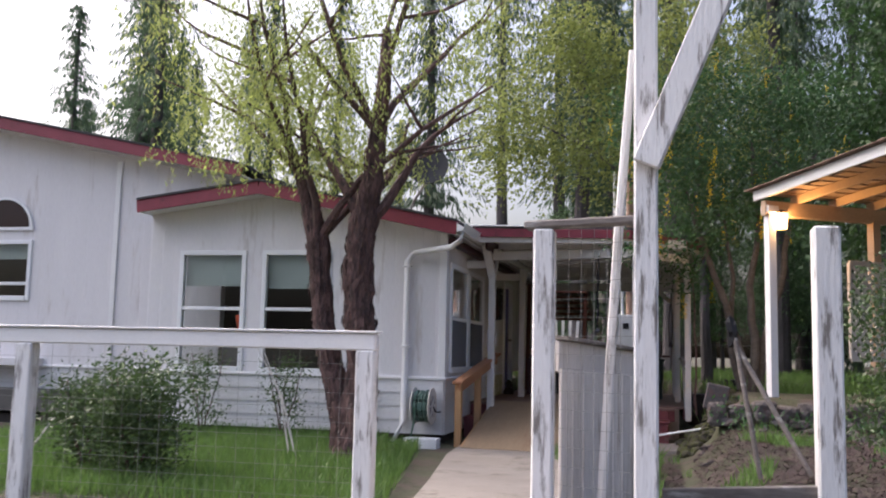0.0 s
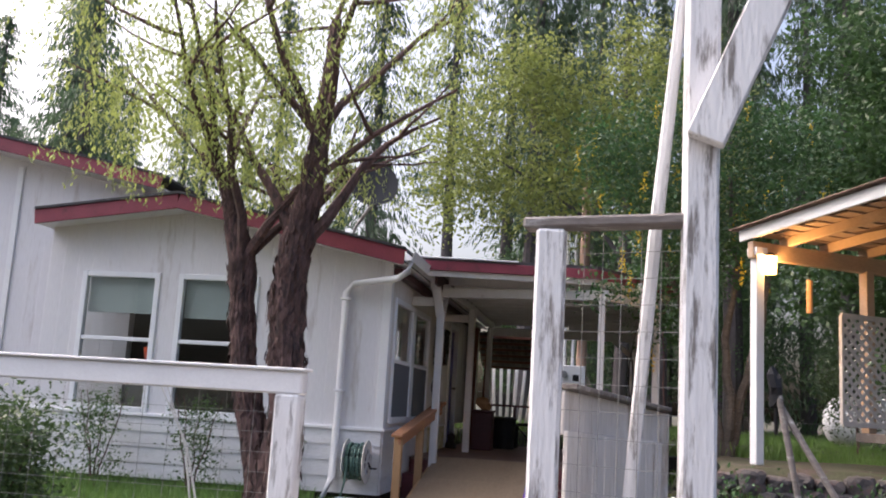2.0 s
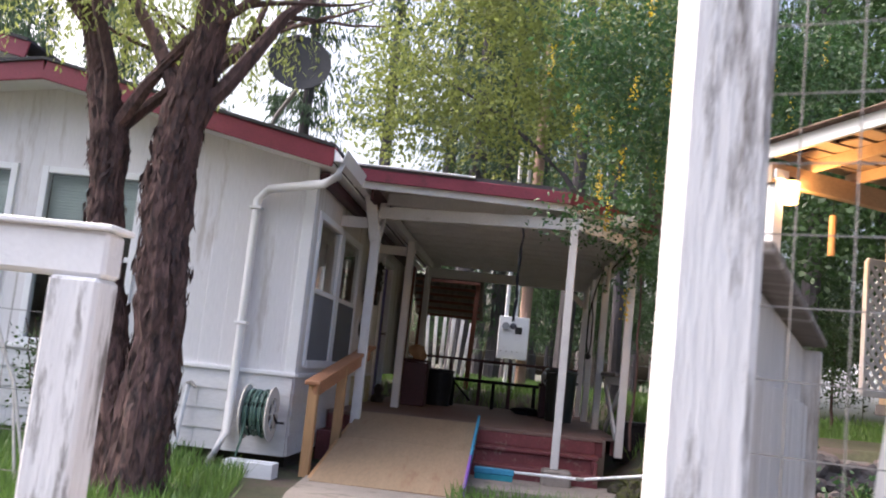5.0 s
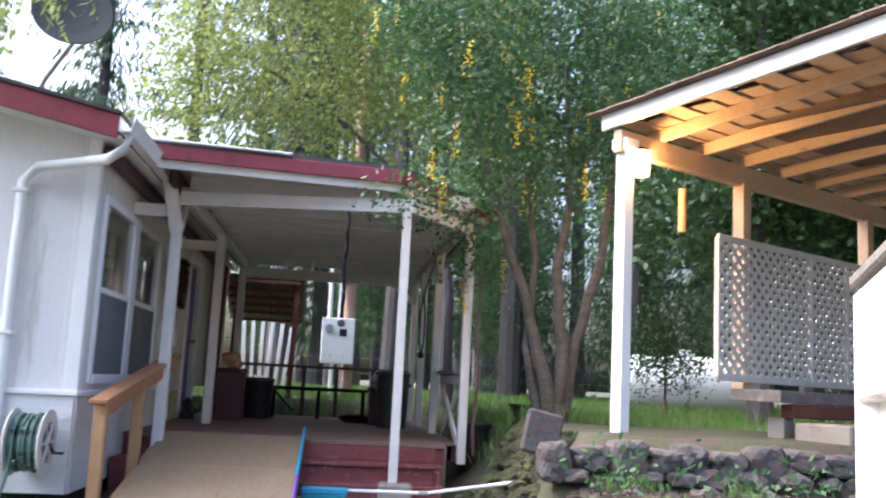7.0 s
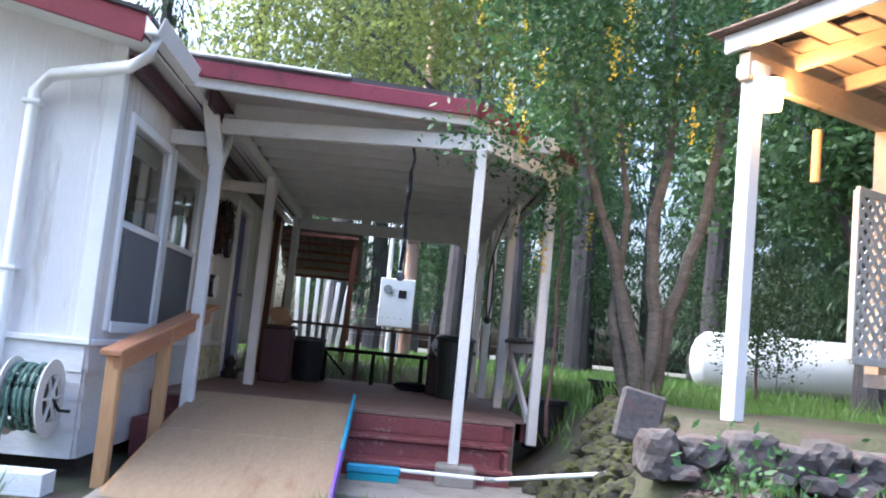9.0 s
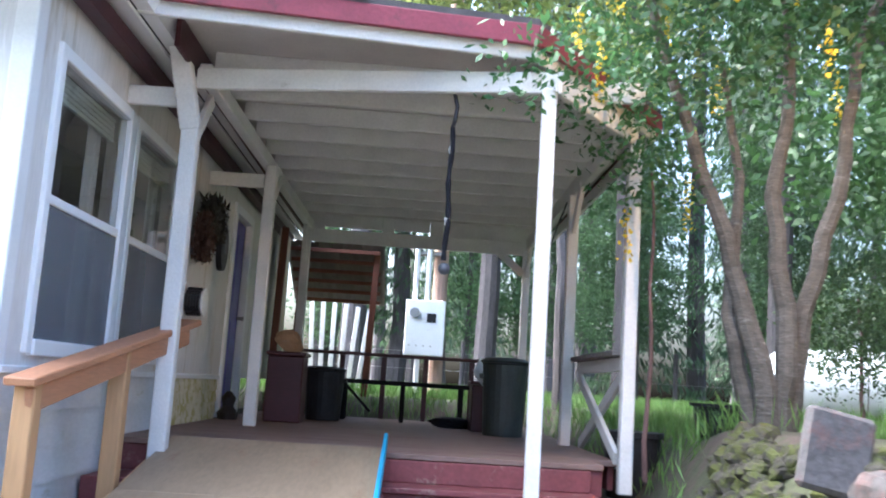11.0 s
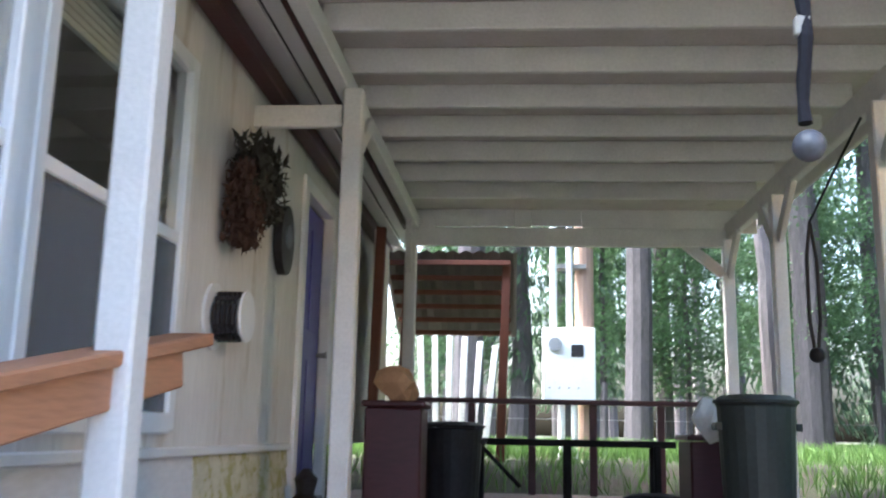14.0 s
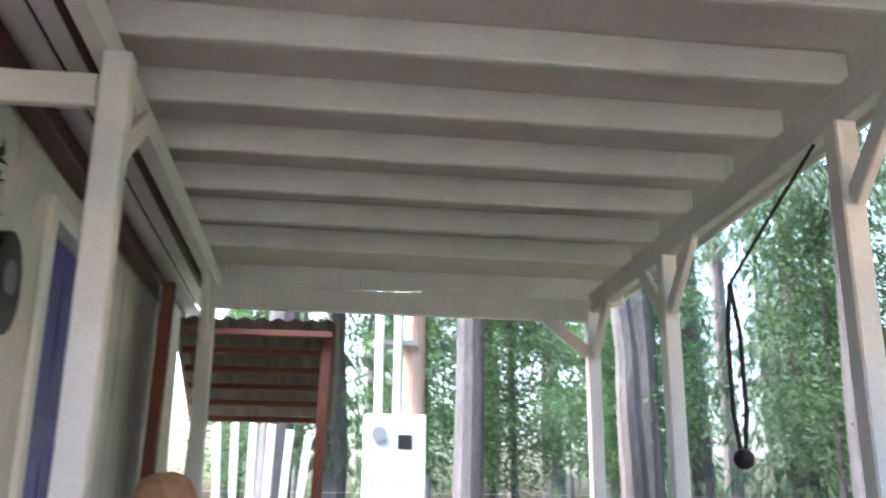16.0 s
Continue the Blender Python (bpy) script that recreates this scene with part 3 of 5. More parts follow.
def gutter():
    root = thing("gutter", (-0.2, YF - 0.4, EZ), "white metal gutter with an elbow downspout", "gutter")
    bm = bmesh.new()
    prof = ((-0.235, 0.05), (-0.235, -0.06), (-0.15, -0.06), (-0.11, 0.05), (-0.12, 0.05), (-0.155, -0.052), (-0.228, -0.052), (-0.228, 0.05))
    ends = [[bm.verts.new((x, y, EZ + z + 0.06)) for x, z in prof] for y in (YF - 0.42, 16.5)]
    for i in range(8):
        bm.faces.new((ends[0][i], ends[0][(i + 1) % 8], ends[1][(i + 1) % 8], ends[1][i]))
    bm.faces.new(ends[0][::-1])
    part("trough", bm, TRIM, root)
    x = -1.0
    part("downspout", tube([(-0.17, YF - 0.36, EZ), (-0.19, YF - 0.35, EZ - 0.12), (-0.32, YF - 0.32, EZ - 0.2), (x + 0.12, YF - 0.12, EZ - 0.26), (x, YF - 0.06, EZ - 0.36), (x, YF - 0.06, 0.5), (x - 0.01, YF - 0.08, -0.2), (x - 0.06, YF - 0.3, -0.46)], 0.042, 10), TRIM, root, "white round downspout", True)
    for z in (1.9, 0.8):
        part("strap", box(x - 0.06, x + 0.06, YF - 0.11, YF - 0.005, z, z + 0.03), TRIM, root)
    return root


gutter()
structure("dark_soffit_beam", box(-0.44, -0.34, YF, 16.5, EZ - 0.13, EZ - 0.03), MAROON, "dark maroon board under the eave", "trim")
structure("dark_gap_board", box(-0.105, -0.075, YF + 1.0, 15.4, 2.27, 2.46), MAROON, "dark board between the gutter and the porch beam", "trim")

# ---- porch ----
DECK_FRONT, DECK_BACK, DX0, DX1 = 9.80, 15.25, WX + 0.03, 2.8


def deck():
    root = thing("deck_floor", (1, 12, -0.2), "worn red-brown wooden porch floor", "floor", kind="structure")
    n = 38
    w = (DECK_BACK - DECK_FRONT) / n
    for k in range(n):
        y = DECK_FRONT + k * w
        part("plank", box(DX0, DX1 if y > 10.2 else 2.62, y + 0.002, y + w - 0.003, -0.035, 0.0, 0.003), DECK, root)
    part("rim", box(DX0, 2.62, DECK_FRONT + 0.03, DECK_FRONT + 0.07, -0.2, -0.036), REDSTEP, root, "maroon rim board")
    part("rim", box(DX1 - 0.05, DX1 - 0.01, DECK_FRONT + 0.5, DECK_BACK, -0.2, -0.036), REDSTEP, root)
    for x in (0.0, 1.3, 2.6):
        for y in (10.3, 12.5, 14.6):
            part("pier", box(x - 0.09, x + 0.09, y - 0.09, y + 0.09, -0.6, -0.036), CONC, root, "concrete pier block")


deck()


def steps():
    root = thing("porch_steps", (1.9, 9.4, -0.48), "two maroon painted wooden steps with worn edges", "steps")
    for k, (z, y0) in enumerate(((-0.17, 9.44), (-0.33, 9.14))):
        part("tread", box(1.2, 2.55, y0, y0 + 0.33, z - 0.035, z), REDSTEP, root)
        part("riser", box(1.22, 2.53, y0 + 0.03, y0 + 0.055, z - 0.17, z - 0.036), REDSTEP, root)
    for x in (1.23, 2.48):
        part("stringer", box(x, x + 0.04, 9.2, 9.73, -0.48, -0.21), REDSTEP, root)
    part("riser", box(1.22, 2.53, 9.735, 9.755, -0.17, -0.036), REDSTEP, root)


steps()
structure("step_side", box(-0.42, -0.16, 9.3, 9.73, -0.52, -0.19), REDSTEP, "maroon painted side step beside the ramp", "step")


def ramp():
    root = thing("ramp", (0.5, 8.7, -0.46), "tan plywood wheelchair ramp with worn surface", "ramp")
    for y0, z0, y1, z1 in ((7.42, -0.47, 8.75, -0.197), (8.753, -0.196, 9.82, 0.014)):
        part("sheet", beam((0.59, y0, z0), (0.59, y1, z1), 1.3, 0.022, 0.003), PLY, root)
    for x in (-0.1, 1.1):
        part("joist", beam((x, 7.6, -0.52), (x, 9.79, -0.08), 0.04, 0.1), PINE, root)
    part("edge_strip", beam((1.255, 7.4, -0.43), (1.255, 8.35, -0.235), 0.025, 0.11), VIOLET, root, "violet painted edge board")
    part("edge_strip", beam((1.255, 8.353, -0.234), (1.255, 9.81, 0.065), 0.025, 0.11), BLUE, root, "sky blue painted edge board")
    return root


ramp()


def handrail():
    root = thing("handrail", (-0.22, 8.9, -0.48), "new cedar ramp handrail on pine posts", "railing")
    a, b = Vector((-0.22, 7.84, 0.335)), Vector((-0.06, 10.0, 0.735))
    part("cap", beam(a, b, 0.14, 0.038), CEDAR, root)
    part("side_rail", beam(a + Vector((0.025, 0.05, -0.075)), b + Vector((0.02, -0.16, -0.095)), 0.038, 0.11), CEDAR, root)
    for y, x in ((7.94, -0.215), (8.9, -0.14)):
        z = 0.335 + (y - 7.84) * 0.185 - 0.02
        part("post", box(x - 0.045, x + 0.045, y - 0.045, y + 0.045, -0.52, z), PINE, root)
    return root


handrail()

roof_z = lambda x, y: 2.535 - 0.004 * (x + 0.3)
R_OUT = ((-0.24, 8.78), (2.0, 9.06), (3.12, 10.6), (3.12, 15.6), (-0.24, 15.6))


def porch_roof():
    root = thing("porch_roof", (1.2, 12, 2.4), "low shed porch roof with maroon fascia", "roof", kind="structure")
    part("shingle_sheet", prism(R_OUT, lambda x, y: roof_z(x, y) + 0.005, lambda x, y: roof_z(x, y) + 0.05), SHINGLE, root, "dark asphalt shingle sheet")
    part("drip_edge", beam((-0.26, 8.75, roof_z(-0.26, 0) + 0.045), (1.0, 8.915, roof_z(1, 0) + 0.045), 0.04, 0.02), METALW, root, "white metal drip edge")
    for (x0, y0), (x1, y1) in zip(R_OUT[:3], R_OUT[1:4]):
        part("fascia", beam((x0, y0, roof_z(x0, y0) - 0.055), (x1, y1, roof_z(x1, y1) - 0.055), 0.03, 0.125), RED, root, "maroon fascia board")
        dx, dy = (y1 - y0), -(x1 - x0)
        k = 0.05 / math.hypot(dx, dy)
        part("sub_fascia", beam((x0 - dx * k, y0 - dy * k, roof_z(x0, y0) - 0.13), (x1 - dx * k, y1 - dy * k, roof_z(x1, y1) - 0.13), 0.035, 0.12), PORCH, root, "white board under the fascia")
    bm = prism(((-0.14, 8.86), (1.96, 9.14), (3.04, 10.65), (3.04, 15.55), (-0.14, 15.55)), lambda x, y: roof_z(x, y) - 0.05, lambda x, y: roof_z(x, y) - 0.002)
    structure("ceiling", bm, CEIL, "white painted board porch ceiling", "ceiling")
    for k in range(11):
        y = 9.78 + 0.53 * k
        if y > 15:
            break
        part("joist", beam((-0.02, y, roof_z(0, 0) - 0.12), (2.8, y, roof_z(2.8, 0) - 0.12), 0.04, 0.14), PORCH, root)


porch_roof()


def post(x, y, z0, z1, w=0.09, label="white painted porch post", flare=False):
    root = thing("porch_post", (x, y, z0), label, "post", "porch posts")
    part("shaft", box(x - w / 2, x + w / 2, y - w / 2, y + w / 2, z0, z1 - 0.24 if flare else z1, 0.008), PORCH, root)
    if flare:
        part("scarf_block", beam((x, y, z1 - 0.27), (x - 0.1, y - 0.1, z1 + 0.26), w + 0.02, w + 0.01, 0.01, up=(0, 1, 0)), PORCH, root)
    return root


LB = 2.25
post(-0.06, 9.5, -0.19, 2.15, 0.1, "white porch post with a thicker scarfed top", True)
post(0.065, 11.83, 0.0, 2.22, 0.1, "white porch post with a diagonal brace")
post(0.0, 15.17, 0.0, 2.22, 0.1)
structure("post_footing", box(1.95, 2.25, 8.95, 9.2, -0.47, -0.30, 0.02), CONC, "rough concrete footing under the porch post", "footing")
post(2.075, 9.06, -0.30, 2.15, 0.08, "slim white porch post on a concrete pad")
post(2.82, 10.1, -0.2, 2.15, 0.09, "white porch post among climbing leaves")
post(2.7, 11.83, 0.0, 2.14)
post(2.7, 13.67, 0.0, 2.14)
post(2.7, 15.17, 0.0, 2.14)


def beams():
    def one(p, q, w, h, label):
        ob = part("porch_beam", beam(p, q, w, h), PORCH)
        tagged(ob, label, "beam", "porch beams")
    one((-0.05, 9.5, 2.21), (2.16, 9.12, 2.21), 0.05, 0.13, "white front porch beam with a hanging chain")
    one((2.1, 9.1, 2.21), (2.83, 10.13, 2.2), 0.05, 0.12, "white diagonal porch beam")
    one((-0.02, 9.55, 2.275), (0.03, 15.2, 2.275), 0.08, 0.11, "white long porch beam beside the house")
    one((2.72, 10.2, 2.21), (2.72, 15.2, 2.21), 0.06, 0.15, "white long outer porch beam")
    one((-0.02, 15.17, 2.16), (2.72, 15.17, 2.15), 0.05, 0.16, "white far end porch beam")
    for y, x1 in ((9.5, -0.12), (11.83, 0.01)):
        one((WX, y, 2.08), (x1, y, 2.08), 0.045, 0.12, "weathered white tie board from wall to post")

    for x0, x1, z in ((-0.1, 0.18, 2.28), (0.18, 0.9, 2.325), (0.9, 1.05, 2.28), (1.05, 1.5, 2.33), (1.5, 3.04, 2.27)):
        ob = part("porch_blocking", box(x0, x1 - 0.003, 15.48, 15.52, z, 2.483, 0.003), PORCH)
        tagged(ob, "uneven white board closing the porch roof end", "board", "porch blocking")

    def brace(p, q, w=0.04, h=0.09):
        ob = part("post_brace", beam(p, q, w, h), PORCH)
        tagged(ob, "short white diagonal post brace", "brace", "post braces")
    brace((0.06, 11.88, 1.85), (0.05, 12.4, 2.23))
    brace((-0.05, 9.56, 1.85), (-0.05, 9.9, 2.2))
    brace((0.0, 15.1, 1.85), (0.02, 14.75, 2.22))
    for y in (11.83, 13.67, 15.17):
        brace((2.7, y - 0.05, 1.82), (2.7, y - 0.4, 2.15))
    brace((2.7, 13.73, 1.82), (2.7, 14.07, 2.15))
    brace((2.66, 15.16, 1.84), (2.35, 15.17, 2.1))


beams()


def x_rail():
    root = thing("porch_railing", (2.68, 10.8, -0.05), "grey-white porch railing with a crossed brace", "railing")
    part("top_rail", box(2.72, 2.88, 10.15, 11.8, 0.70, 0.74), GREYWOOD, root, "weathered dark top board")
    part("rail", box(2.78, 2.82, 10.15, 11.79, 0.60, 0.695), PORCH, root)
    part("brace", beam((2.785, 10.2, 0.02), (2.785, 11.76, 0.6), 0.035, 0.09), PORCH, root)
    part("brace", beam((2.825, 10.2, 0.6), (2.825, 11.76, 0.02), 0.035, 0.09), PORCH, root)


x_rail()


def end_rail():
    root = thing("end_railing", (1.4, 14.95, 0), "dark maroon deck end railing", "railing")
    part("top_rail", box(0.0, 2.65, 15.06, 15.18, 0.73, 0.77), MAROON, root)
    for x in (0.55, 1.05, 1.55, 2.1):
        part("baluster", box(x - 0.03, x + 0.03, 15.1, 15.145, 0, 0.729), MAROON, root)


end_rail()


def bench():
    root = thing("bench", (1.35, 14.45, 0), "dark slatted wooden bench at the deck end", "bench")
    for k in range(3):
        part("slat", box(0.5, 2.1 if k else 1.75, 14.3 + k * 0.11, 14.395 + k * 0.11, 0.40, 0.45), BENCHW, root)
    for x in (0.65, 1.3, 1.95):
        for y in (14.33, 14.55):
            part("leg", box(x - 0.025, x + 0.025, y, y + 0.05, 0, 0.419), BENCHW, root)
    part("brace", beam((0.67, 14.36, 0.38), (0.95, 14.36, 0.1), 0.02, 0.03), BENCHW, root)


bench()


def trash_can(x, y, z, r, h, label, material=BINPL, squat=False):
    root = thing("trash_can", (x, y, z), label, "trash can")
    part("body", tube([(x, y, z), (x, y, z + 0.02), (x, y, z + h * 0.9), (x, y, z + h * 0.92)], [r * 0.84, r * 0.86, r * 0.98, r * 1.02], 24), material, root, smooth=False)
    if not squat:
        part("lid", tube([(x, y, z + h * 0.925), (x, y, z + h * 0.95), (x, y, z + h * 0.99), (x, y, z + h)], [r * 1.06, r * 1.08, r * 0.85, r * 0.3], 24), material, root)
        for s in (-1, 1):
            part("handle", box(x + s * r * 1.0 - 0.02, x + s * r * 1.0 + 0.02, y - 0.06, y + 0.06, z + h * 0.72, z + h * 0.78), material, root)
    else:
        part("rim", tube([(x, y, z + h * 0.921), (x, y, z + h)], [r * 1.07, r * 1.07], 24), material, root)


trash_can(2.27, 12.75, 0, 0.22, 0.73, "large dark green plastic trash can on the deck")
trash_can(3.02, 10.75, ground_z(3.02, 10.75) - 0.03, 0.21, 0.47, "black plastic tub on the grass beside the porch", BLACK, True)
trash_can(3.66, 10.5, ground_z(3.66, 10.5) - 0.02, 0.27, 0.3, "wide black plastic tub on the grass", BLACK, True)


def chest(x0, x1, y0, y1, h, label):
    root = thing("wooden_chest", ((x0 + x1) / 2, (y0 + y1) / 2, 0), label, "chest")
    part("body", box(x0, x1, y0, y1, 0, h - 0.04, 0.012), MAROON, root)
    part("lid", box(x0 - 0.02, x1 + 0.02, y0 - 0.02, y1 + 0.02, h - 0.037, h, 0.01), MAROON, root)


chest(0.02, 0.36, 12.8, 13.2, 0.66, "maroon wooden chest beside the porch post")
chest(2.0, 2.3, 13.3, 13.75, 0.5, "maroon wooden box behind the trash can")
part("paper_bag", blob((0.2, 12.95, 0.77), 0.15, 4, (0.9, 0.7, 0.75), 0.3), PAPER)
tagged(bpy.data.objects["paper_bag"], "crumpled brown paper bag on the wooden chest", "bag")
part("plastic_bag", blob((2.1, 13.2, 0.6), 0.11, 9, (0.8, 0.7, 1.2), 0.3), METALW)
tagged(bpy.data.objects["plastic_bag"], "white plastic bag lying on the wooden box", "bag")
trash_can(0.48, 13.85, 0, 0.21, 0.56, "black plastic bin beside the wooden chest", BLACK)
part("rag", blob((1.85, 13.75, 0.06), 0.2, 21, (1.2, 0.8, 0.35), 0.35), CORD)
tagged(bpy.data.objects["rag"], "dark crumpled cloth lying on the deck", "cloth")


def door():
    root = thing("door_1", (WX, 13.5, 0.02), "purple door in a white frame", "door", kind="structure")
    y0, y1, z0, z1 = DOOR
    part("leaf", box(WX - 0.09, WX - 0.05, y0 + 0.03, y1 - 0.03, z0, z1 - 0.03), PURPLE, root)
    for a, b, c, d in ((y0 + 0.12, y0 + 0.4, 1.15, 1.85), (y0 + 0.46, y1 - 0.12, 1.15, 1.85), (y0 + 0.12, y0 + 0.4, 0.2, 0.95), (y0 + 0.46, y1 - 0.12, 0.2, 0.95)):
        part("panel", box(WX - 0.05, WX - 0.042, a, b, c, d), PURPLE, root)
    for a, b in ((y0 - 0.08, y0 + 0.02), (y1 - 0.02, y1 + 0.08)):
        part("casing", box(WX - 0.05, WX + 0.025, a, b, 0.0, z1 + 0.07), TRIM, root)
    part("casing", box(WX - 0.05, WX + 0.024, y0 + 0.02, y1 - 0.02, z1 - 0.02, z1 + 0.07), TRIM, root)
    part("threshold", box(WX - 0.14, WX + 0.03, y0 + 0.02, y1 - 0.02, 0.0, 0.035), GALV, root)
    part("handle", tube([(WX - 0.04, y1 - 0.12, 1.0), (WX + 0.02, y1 - 0.12, 1.0), (WX + 0.03, y1 - 0.12, 1.0)], [0.015, 0.02, 0.03], 10), GALV, root, "brushed metal knob")


door()


def wall_things():
    rs = np.random.RandomState(5)
    root = thing("dried_bouquet", (WX + 0.02, 11.6, 1.9), "dried bouquet hung upside down on the wall", "bouquet")
    for n, c, r, m, k in (("dried_stem", (WX + 0.11, 11.62, 1.68), (0.1, 0.34, 0.24), DRIEDGREEN, 2000), ("dried_bloom", (WX + 0.1, 11.42, 1.5), (0.09, 0.17, 0.26), DRIED, 1900)):
        p = np.array(c) + np.clip(rs.normal(size=(k, 3)), -1.6, 1.6) * np.array(r) * 0.42
        p[:, 0] = np.maximum(p[:, 0], WX + 0.03)
        a = unit(rs, k) * np.array((0.6, 1, 1)) * rs.uniform(0.015, 0.055, (k, 1))
        quads(n, p, a, np.cross(a, unit(rs, k)) * 0.35, m, root)["kind"] = "stuff"
    root = thing("wall_clock", (WX, 12.45, 1.5), "dark oval iron wall plaque beside the door", "clock")
    bm = disc((WX + 0.005, 12.45, 1.55), (1, 0, 0), 0.15, 0.05, 20)
    for v in bm.verts:
        v.co.z = 1.55 + (v.co.z - 1.55) * 1.35
    part("rim", bm, DARKMETAL, root)
    part("face", disc((WX + 0.056, 12.45, 1.57), (1, 0, 0), 0.07, 0.006, 20), CUPM, root, "grey round face")
    root = thing("hose_hanger", (WX, 11.35, 0.95), "round metal hanger with a coiled cord on the wall", "hanger")
    part("plate", disc((WX + 0.005, 11.35, 0.97), (1, 0, 0), 0.15, 0.015, 24), TRIM, root)
    part("drum", disc((WX + 0.021, 11.36, 0.97), (1, 0, 0), 0.085, 0.13, 20), GALV, root)
    for k in range(5):
        pts = [(WX + 0.04 + 0.022 * k, 11.36 + 0.10 * math.cos(t), 0.97 + 0.105 * math.sin(t)) for t in np.linspace(0, 2 * math.pi, 17)]
        part("coil", tube(pts, 0.012, 6), DARKMETAL, root)
    part("flange", disc((WX + 0.155, 11.36, 0.97), (1, 0, 0), 0.115, 0.012, 24), TRIM, root)
    root = thing("doorstop_statue", (-0.22, 12.75, 0), "small dark iron ornament on the deck by the door", "ornament")
    part("body", tube([(-0.3, 12.75, 0), (-0.3, 12.75, 0.06), (-0.3, 12.75, 0.12), (-0.3, 12.75, 0.2), (-0.3, 12.75, 0.26)], [0.09, 0.1, 0.05, 0.07, 0.02], 12), DARKMETAL, root)


wall_things()


def chain_bell():
    x, y = 1.535, 9.265
    root = thing("hanging_bell", (x, y, 1.05), "dark cord with a small grey bell hanging from the beam", "bell")
    top = 2.1
    part("hook", tube([(x, y, 2.16), (x + 0.02, y - 0.03, 2.06), (x + 0.01, y - 0.03, 1.98), (x, y, 1.95)], 0.012, 6), DARKMETAL, root)
    rng = random.Random(3)
    pts = [(x + 0.006 * math.sin(7 * k), y + 0.005 * math.cos(5 * k), 1.95 - k * 0.05) for k in range(17)]
    part("cord", tube(pts, [0.012 + 0.007 * rng.random() for _ in pts], 8), CORD, root)
    for z in (1.78, 1.35):
        part("clip", box(x - 0.018, x + 0.018, y - 0.015, y + 0.015, z, z + 0.05), GALV, root, "bare metal clip")
    bm = bmesh.new()
    bmesh.ops.create_uvsphere(bm, u_segments=16, v_segments=10, radius=0.036, matrix=Matrix.Translation((x, y, 1.1)))
    part("bell", bm, mat("blue grey glaze", (0.06, 0.065, 0.085), 0.45, vary=0.4, scale=20), root, smooth=True)
    root = thing("hanging_chime", (2.6, 12.66, 0.93), "black looped cord with a ball hanging from the beam", "cord")
    part("line", tube([(2.66, 11.95, 2.1), (2.62, 12.3, 1.9), (2.61, 12.6, 1.76), (2.6, 12.66, 1.72)], 0.008, 6), BLACK, root)
    for s in (-1, 1):
        part("loop", tube([(2.6, 12.66, 1.72), (2.6 + 0.028 * s, 12.66, 1.5), (2.6 + 0.03 * s, 12.66, 1.15), (2.6 + 0.01 * s, 12.66, 0.98)], 0.011, 6), BLACK, root)
    bm = bmesh.new()
    bmesh.ops.create_uvsphere(bm, u_segments=12, v_segments=8, radius=0.045, matrix=Matrix.Translation((2.6, 12.66, 0.95)))
    part("ball", bm, BLACK, root, smooth=True)


chain_bell()

# ---- behind the porch ----
def meter_box():
    root = thing("meter_box", (1.53, 18.2, 0), "white enamel electric meter cabinet on a post with conduits", "meter box")
    part("cabinet", box(1.23, 1.84, 18.17, 18.4, 0.87, 1.72, 0.012), METALW, root)
    part("meter", disc((1.37, 18.168, 1.52), (0, -1, 0), 0.075, 0.07, 18), CUPM, root, "round grey meter glass")
    part("display", box(1.56, 1.7, 18.155, 18.169, 1.38, 1.52), BLACK, root, "black square window")
    for x in (1.31, 1.42, 1.53, 1.64):
        part("screw", disc((x, 18.168, 1.02), (0, -1, 0), 0.012, 0.008, 8), GALV, root)
    for x in (1.36, 1.55):
        part("conduit", tube([(x, 18.28, 1.72), (x, 18.28, 5.2)], 0.04, 10), METALW, root, "white conduit pipe")
    part("standoff", box(1.3, 1.75, 18.5, 18.3, 2.45, 2.5), GALV, root)
    for x in (1.45, 1.6):
        part("lower_pipe", tube([(x, 18.28, 0.87), (x, 18.28, -0.1)], 0.04, 10), METALW, root)
    p = thing("utility_pole", (1.74, 18.5, 0), "reddish wooden utility pole behind the meter", "pole")
    part("shaft", tube([(1.74, 18.5, -0.1), (1.74, 18.5, 7.5)], [0.12, 0.1], 14), POLEWOOD, p)


meter_box()


